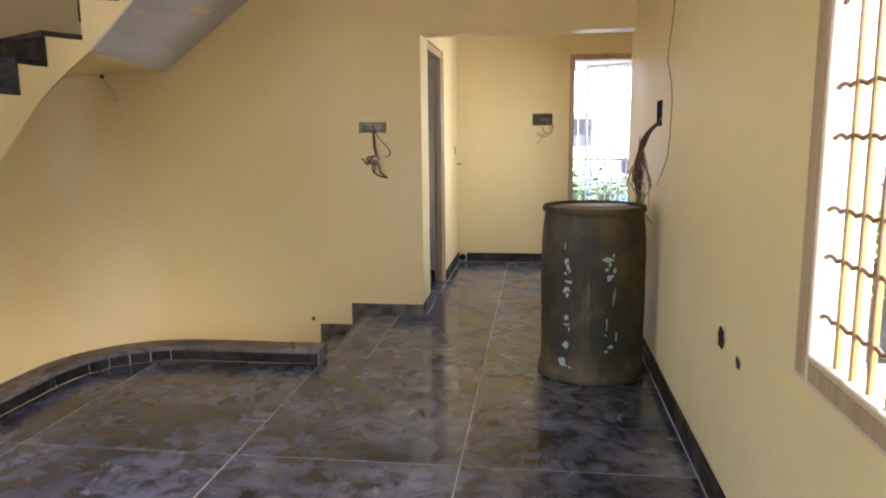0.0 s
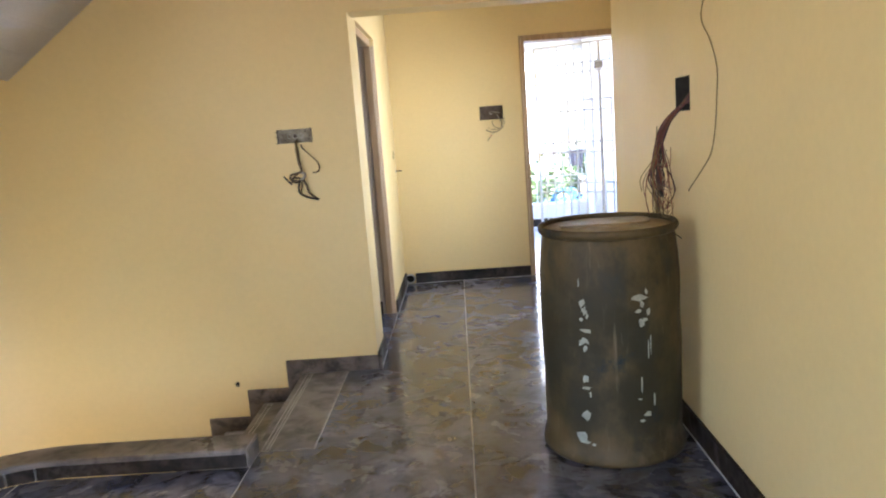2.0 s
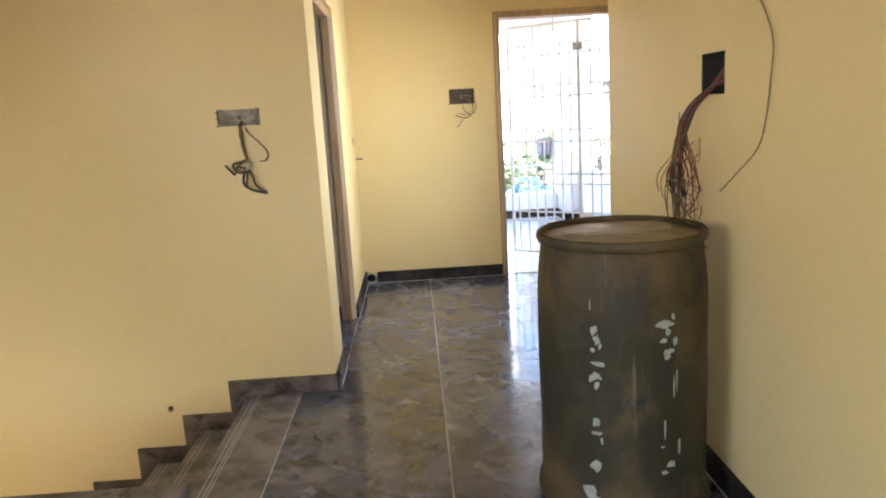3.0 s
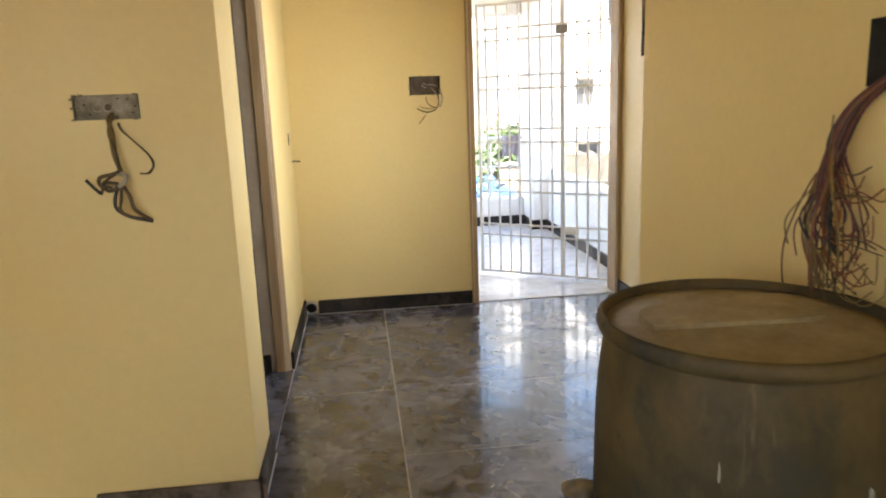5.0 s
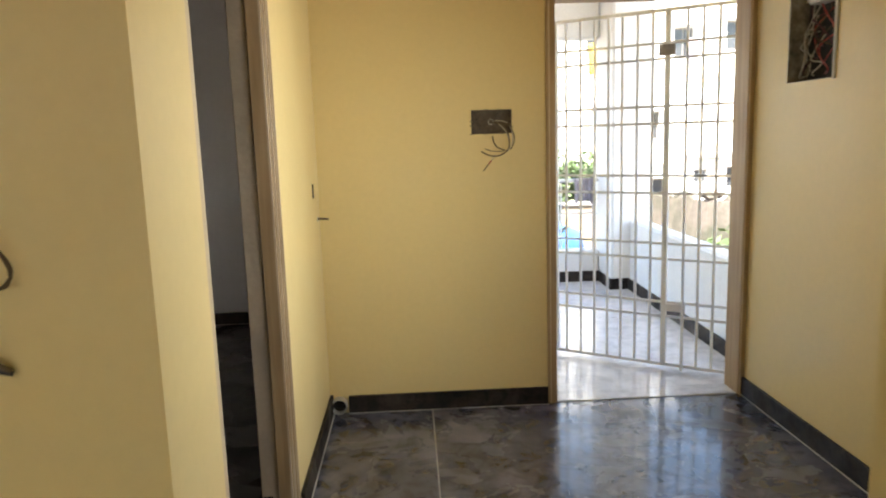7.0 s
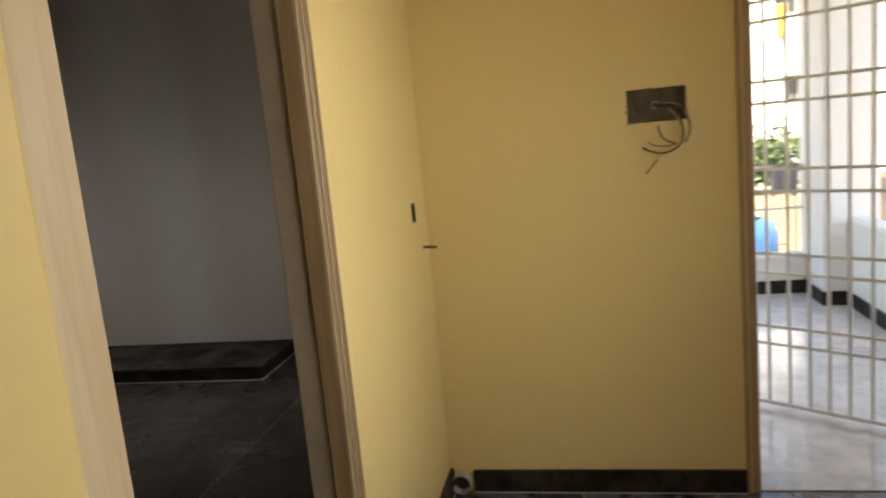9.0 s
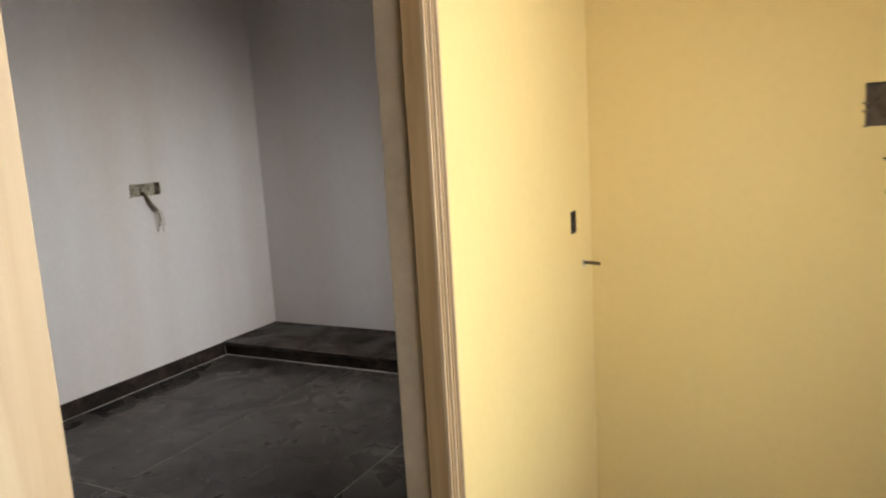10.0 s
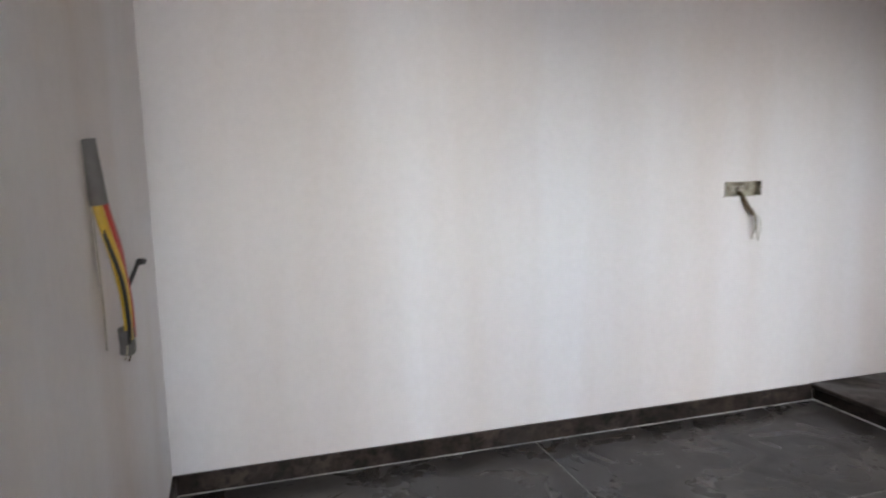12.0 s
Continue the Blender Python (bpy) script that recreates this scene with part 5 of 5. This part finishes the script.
for k in range(8):
    part("post", tube([(0.05 + 0.3 * k, 0, 0), (0.05 + 0.3 * k, 0, 0.65)], 0.008, 8, steps=0), GATE_PAINT, rail)

# ---- outdoors ----
GROUND = -3.3
structure("ground", box((-400, -300, GROUND - 0.5), (400, 600, GROUND)), EARTH, "dry earth reaching to the horizon", "ground")


def apartment(x0, x1, y, depth, storeys, mat, label, bands=True, seed=1):
    """A plain block: walls with window openings, frames and panes, sunshades, storey bands and a parapeted roof."""
    t = thing("apartment_building", (x0, y, GROUND), label, "building", "far buildings")
    w, hs = x1 - x0, 3.0
    h = storeys * hs
    n_ = max(2, int(w / 2.6))
    pitch = w / n_
    holes = []
    r_ = random.Random(seed)
    for s in range(storeys):
        for k in range(n_):
            ww = r_.choice([0.9, 1.2, 1.2])
            cx, z0 = pitch * (k + 0.5), s * hs + 1.0
            holes.append((cx - ww / 2, cx + ww / 2, z0, z0 + 1.25))
    part("wall", solid((0, 0, 0), (w, depth, h), [((a_, -1, z0), (b_, 0.22, z1)) for a_, b_, z0, z1 in holes]), mat, t)
    part("roof", solid((-0.2, -0.2, h), (w + 0.2, depth + 0.2, h + 0.9), [((0.1, 0.1, h + 0.15), (w - 0.1, depth - 0.1, h + 2))]), mat, t)
    for a_, b_, z0, z1 in holes:
        win = part("window", solid((a_, 0.1, z0), (b_, 0.16, z1), [((a_ + 0.06, 0, z0 + 0.06), ((a_ + b_) / 2 - 0.02, 1, z1 - 0.06)), (((a_ + b_) / 2 + 0.02, 0, z0 + 0.06), (b_ - 0.06, 1, z1 - 0.06))]), GATE_PAINT, t)
        part("pane", box((a_ + 0.06, 0.12, z0 + 0.06), (b_ - 0.06, 0.14, z1 - 0.06)), WINDOW_DARK, win)
        part("sunshade", box((a_ - 0.2, -0.45, z1 + 0.1), (b_ + 0.2, 0.0, z1 + 0.18)), mat, t)
    if bands:
        for s in range(1, storeys + 1):
            part("band", box((-0.05, -0.06, s * hs - 0.12), (w + 0.05, 0.0, s * hs + 0.08)), mat, t)
    return t


def plain_house(x0, x1, y, depth, top, mat, label, openings, ledges=()):
    """A plain rendered house with the few openings that its front has: (x, z, width, height, barred)."""
    t = thing("apartment_building", (x0, y, GROUND), label, "building", "far buildings")
    w, h = x1 - x0, top - GROUND
    holes = [(x - x0 - ww / 2, x - x0 + ww / 2, z - hh / 2 - GROUND, z + hh / 2 - GROUND, barred) for x, z, ww, hh, barred in openings]
    part("wall", solid((0, 0, 0), (w, depth, h), [((a_, -1, z0), (b_, 0.35, z1)) for a_, b_, z0, z1, _ in holes]), mat, t)
    part("roof", solid((-0.25, -0.3, h), (w + 0.25, depth + 0.2, h + 0.8), [((0.1, 0.0, h + 0.15), (w - 0.1, depth - 0.1, h + 2))]), mat, t)
    for a_, b_, z0, z1, barred in holes:
        win = part("window", solid((a_, 0.12, z0), (b_, 0.18, z1), [((a_ + 0.05, 0, z0 + 0.05), ((a_ + b_) / 2 - 0.02, 1, z1 - 0.05)), (((a_ + b_) / 2 + 0.02, 0, z0 + 0.05), (b_ - 0.05, 1, z1 - 0.05))]), OUT_GREY, t)
        part("pane", box((a_ + 0.05, 0.14, z0 + 0.05), (b_ - 0.05, 0.16, z1 - 0.05)), WINDOW_DARK, win)
        if barred:
            part("sunshade", box((a_ - 0.15, -0.3, z1 + 0.06), (b_ + 0.15, 0.0, z1 + 0.13)), mat, t)
    for xa, xb, z in ledges:
        part("ledge", box((xa - x0, -0.35, z - GROUND), (xb - x0, 0.0, z - GROUND + 0.12)), OUT_GREY, t)
    return t


plain_house(5.0, 12.35, 30.0, 9.0, 8.2, OUT_WHITE, "white rendered house with a few small dark windows",
            [(8.25, 1.50, 0.70, 1.0, True), (8.40, -0.87, 0.85, 0.9, True), (6.45, 1.75, 0.42, 0.85, True), (7.15, 1.75, 0.38, 0.85, False), (10.17, -0.38, 0.5, 0.5, False),
             (11.65, -0.45, 1.0, 0.75, True), (9.45, 4.4, 0.7, 1.0, True), (6.3, 4.6, 0.7, 1.0, True), (11.4, 4.6, 0.8, 1.0, True)], [(9.6, 12.0, 0.30), (5.0, 9.0, 0.02)])
plain_house(12.6, 22.0, 27.5, 9.0, 9.5, OUT_WHITE, "taller white house with weathered side", [(14.2, 2.0, 0.8, 1.0, True), (14.2, -0.9, 0.8, 1.0, True), (16.8, 2.0, 0.8, 1.0, True), (14.2, 5.2, 0.8, 1.0, True)])
apartment(-7.0, 3.2, 30.0, 8.0, 4, OUT_WHITE, "white apartment block behind trees", seed=8)
apartment(-14.0, 1.9, 44.0, 8.0, 6, OUT_CREAM, "pale yellow apartment block further off", seed=5)

cooler = thing("air_conditioner", (12.1, 29.62, 1.95), "grey box air conditioner on a white house wall", "air conditioner")
part("case", box((-0.3, 0.0, -0.25), (0.24, 0.38, 0.3), 0.02), OUT_GREY, cooler)
for k in range(6):
    part("grille_slat", box((-0.26, -0.012, -0.2 + 0.08 * k), (0.2, 0.0, -0.16 + 0.08 * k)), WINDOW_DARK, cooler)


def hung_cloth(x, y, z, w, h, mat, label, seed):
    """A cloth hung over a rail: folds deepening towards its uneven hem."""
    r_ = random.Random(seed)
    t = thing("hanging_cloth", (x, y, z), label, "cloth", "hung laundry")
    n_, m_ = 18, 8
    drop = [h * r_.uniform(0.75, 1.0) for _ in range(n_ + 1)]
    bm = bmesh.new()
    rows_ = []
    for side in (-0.004, 0.004):
        rows_.append([[bm.verts.new((w * (i / n_ - 0.5) * (1 - 0.12 * k / m_), side - 0.03 + 0.03 * (k / m_) * math.sin(i * 1.3 + seed), 0.022 - drop[i] * k / m_)) for i in range(n_ + 1)] for k in range(m_ + 1)])
    for grid in rows_:
        for k in range(m_):
            for i in range(n_):
                bm.faces.new((grid[k][i], grid[k][i + 1], grid[k + 1][i + 1], grid[k + 1][i]))
    for k in range(m_):
        for i in (0, n_):
            bm.faces.new((rows_[0][k][i], rows_[0][k + 1][i], rows_[1][k + 1][i], rows_[1][k][i]))
    for i in range(n_):
        for k in (0, m_):
            bm.faces.new((rows_[0][k][i], rows_[0][k][i + 1], rows_[1][k][i + 1], rows_[1][k][i]))
    part("fabric", bm, mat, t, smooth=True)
    return t


hung_cloth(1.17, 10.87, 0.95, 0.20, 0.24, CLOTH, "faded mauve cloth hung over the balcony railing", 2)
hung_cloth(6.15, 29.9, 4.4, 0.34, 1.1, YELLOW_CLOTH, "yellow cloth hung on a house front", 5)
hung_cloth(9.75, 29.9, 4.5, 0.35, 1.0, CLOTH, "dull mauve cloth hung on a house front", 7)

# tan garden wall, tank and the old masonry wall beyond the balcony
garden = structure("garden_wall", box((2.35, 17.4, GROUND), (4.7, 17.6, 0.02), 0.02), OUT_TAN, "tan plastered garden wall", "wall")
part("coping", box((2.30, 17.35, 0.02), (4.75, 17.65, 0.08), 0.01), OUT_GREY, garden)
rng = random.Random(21)
bm = bmesh.new()
rows_ = []
for k in range(61):
    x, z = 3.0 + 0.12 * k, 0.30 + 0.05 * math.sin(k * 0.37) + rng.uniform(-0.05, 0.05)
    rows_.append([bm.verts.new((x, 15.2 + rng.uniform(-0.02, 0.02), GROUND)), bm.verts.new((x, 15.2 + rng.uniform(-0.03, 0.03), z - 0.5)), bm.verts.new((x, 15.2 + rng.uniform(-0.03, 0.03), z)),
                  bm.verts.new((x, 15.5 + rng.uniform(-0.03, 0.03), z + rng.uniform(-0.05, 0.05))), bm.verts.new((x, 15.5, GROUND))])
for r0, r1 in zip(rows_, rows_[1:]):
    for i in range(5):
        bm.faces.new((r0[i], r0[(i + 1) % 5], r1[(i + 1) % 5], r1[i]))
bm.faces.new(rows_[0])
bm.faces.new(rows_[-1][::-1])
old_wall = structure("old_wall", bm, MOSSY, "crumbling mossy masonry wall", "wall")
for k in range(26):
    bm = bmesh.new()
    bmesh.ops.create_icosphere(bm, subdivisions=1, radius=1.0)
    for v in bm.verts:
        v.co = Vector((v.co.x * 0.16, v.co.y * 0.13, v.co.z * 0.09)) * rng.uniform(0.7, 1.25)
    bmesh.ops.translate(bm, verts=bm.verts, vec=(3.1 + 0.27 * k + rng.uniform(-0.1, 0.1), 15.35, 0.33))
    part("stone", bm, MOSSY, old_wall)
compound = structure("compound_wall", solid((-12, 18.0, GROUND), (20, 18.2, GROUND + 2.2), []), OUT_GREY, "weathered grey compound wall", "wall")
for k in range(11):
    part("pier", box((-12 + 3.2 * k, 17.94, GROUND), (-11.7 + 3.2 * k, 18.26, GROUND + 2.4)), OUT_GREY, compound)

tank = thing("water_tank", (1.80, 16.2, GROUND), "blue plastic water tank on a brick base", "water tank")
part("base", box((-0.9, -0.9, 0), (0.9, 0.9, 2.1), 0.03), FAR_TRIM, tank)
part("tank", lathe([(0.62, 2.1), (0.66, 2.15), (0.66, 2.45), (0.64, 2.48), (0.66, 2.52), (0.66, 2.85), (0.6, 3.02), (0.3, 3.15), (0.22, 3.2), (0.2, 3.26)], 32), BLUE, tank, "blue ribbed tank", smooth=True)


def tree(x, y, height, spread, seed, label):
    """A tapered trunk with forked limbs and a crown of many single leaves in loose clumps."""
    r_ = random.Random(seed)
    t = thing("tree", (x, y, GROUND), label, "tree", "garden trees")
    bm = bmesh.new()

    def limb(a_, b_, ra, rb, sides=8):
        d_ = (b_ - a_).normalized()
        u = d_.cross(Vector((0.3, 1, 0.1))).normalized()
        w = d_.cross(u)
        rings = [[bm.verts.new(c_ + r * (math.cos(q) * u + math.sin(q) * w)) for q in (2 * math.pi * k / sides for k in range(sides))] for c_, r in ((a_, ra), (b_, rb))]
        for i in range(sides):
            bm.faces.new((rings[0][i], rings[0][(i + 1) % sides], rings[1][(i + 1) % sides], rings[1][i]))

    fork = Vector((r_.uniform(-0.1, 0.1), r_.uniform(-0.1, 0.1), height * 0.45))
    limb(Vector((0, 0, 0)), fork, 0.13, 0.09)
    tips = []
    for k in range(9):
        q = 2 * math.pi * k / 9 + r_.uniform(-0.3, 0.3)
        tip = Vector((math.cos(q) * spread * r_.uniform(0.4, 0.9), math.sin(q) * spread * r_.uniform(0.4, 0.9), height * r_.uniform(0.62, 0.98)))
        mid = fork.lerp(tip, 0.55) + Vector((0, 0, 0.1))
        limb(fork, mid, 0.05, 0.03, 6)
        limb(mid, tip, 0.03, 0.012, 6)
        tips += [tip, mid.lerp(tip, 0.5)]
    part("trunk", bm, BARK, t)
    verts, faces = [], []
    for c_ in tips:
        size = r_.uniform(0.25, 0.5) * spread * 0.6
        for _ in range(260):
            p_ = c_ + Vector((r_.gauss(0, size), r_.gauss(0, size), r_.gauss(0, size * 0.7)))
            u = Vector((r_.gauss(0, 1), r_.gauss(0, 1), r_.gauss(0, 0.6))).normalized()
            w = u.cross(Vector((r_.gauss(0, 1), r_.gauss(0, 1), r_.gauss(0, 1)))).normalized()
            s = r_.uniform(0.06, 0.12)
            i = len(verts)
            verts += [p_ - u * s, p_ + w * s * 0.45, p_ + u * s, p_ - w * s * 0.45]
            faces.append((i, i + 1, i + 2, i + 3))
    mesh = bpy.data.meshes.new("crown")
    mesh.from_pydata([tuple(v) for v in verts], [], faces)
    mesh.materials.append(LEAF)
    crown = new("crown", mesh)
    crown.parent = t
    return t


tree(0.9, 16.6, 3.7, 1.3, 3, "bushy green garden tree")
tree(2.4, 20.2, 3.9, 1.5, 5, "green garden tree before a white building")
tree(-1.2, 17.0, 3.5, 1.3, 9, "bushy green garden tree")
tree(4.2, 14.4, 2.95, 0.8, 12, "low green shrub growing by an old wall")
tree(5.6, 14.3, 3.05, 0.9, 15, "low green shrub growing by an old wall")
tree(7.2, 14.4, 2.9, 0.9, 18, "low green shrub growing by an old wall")
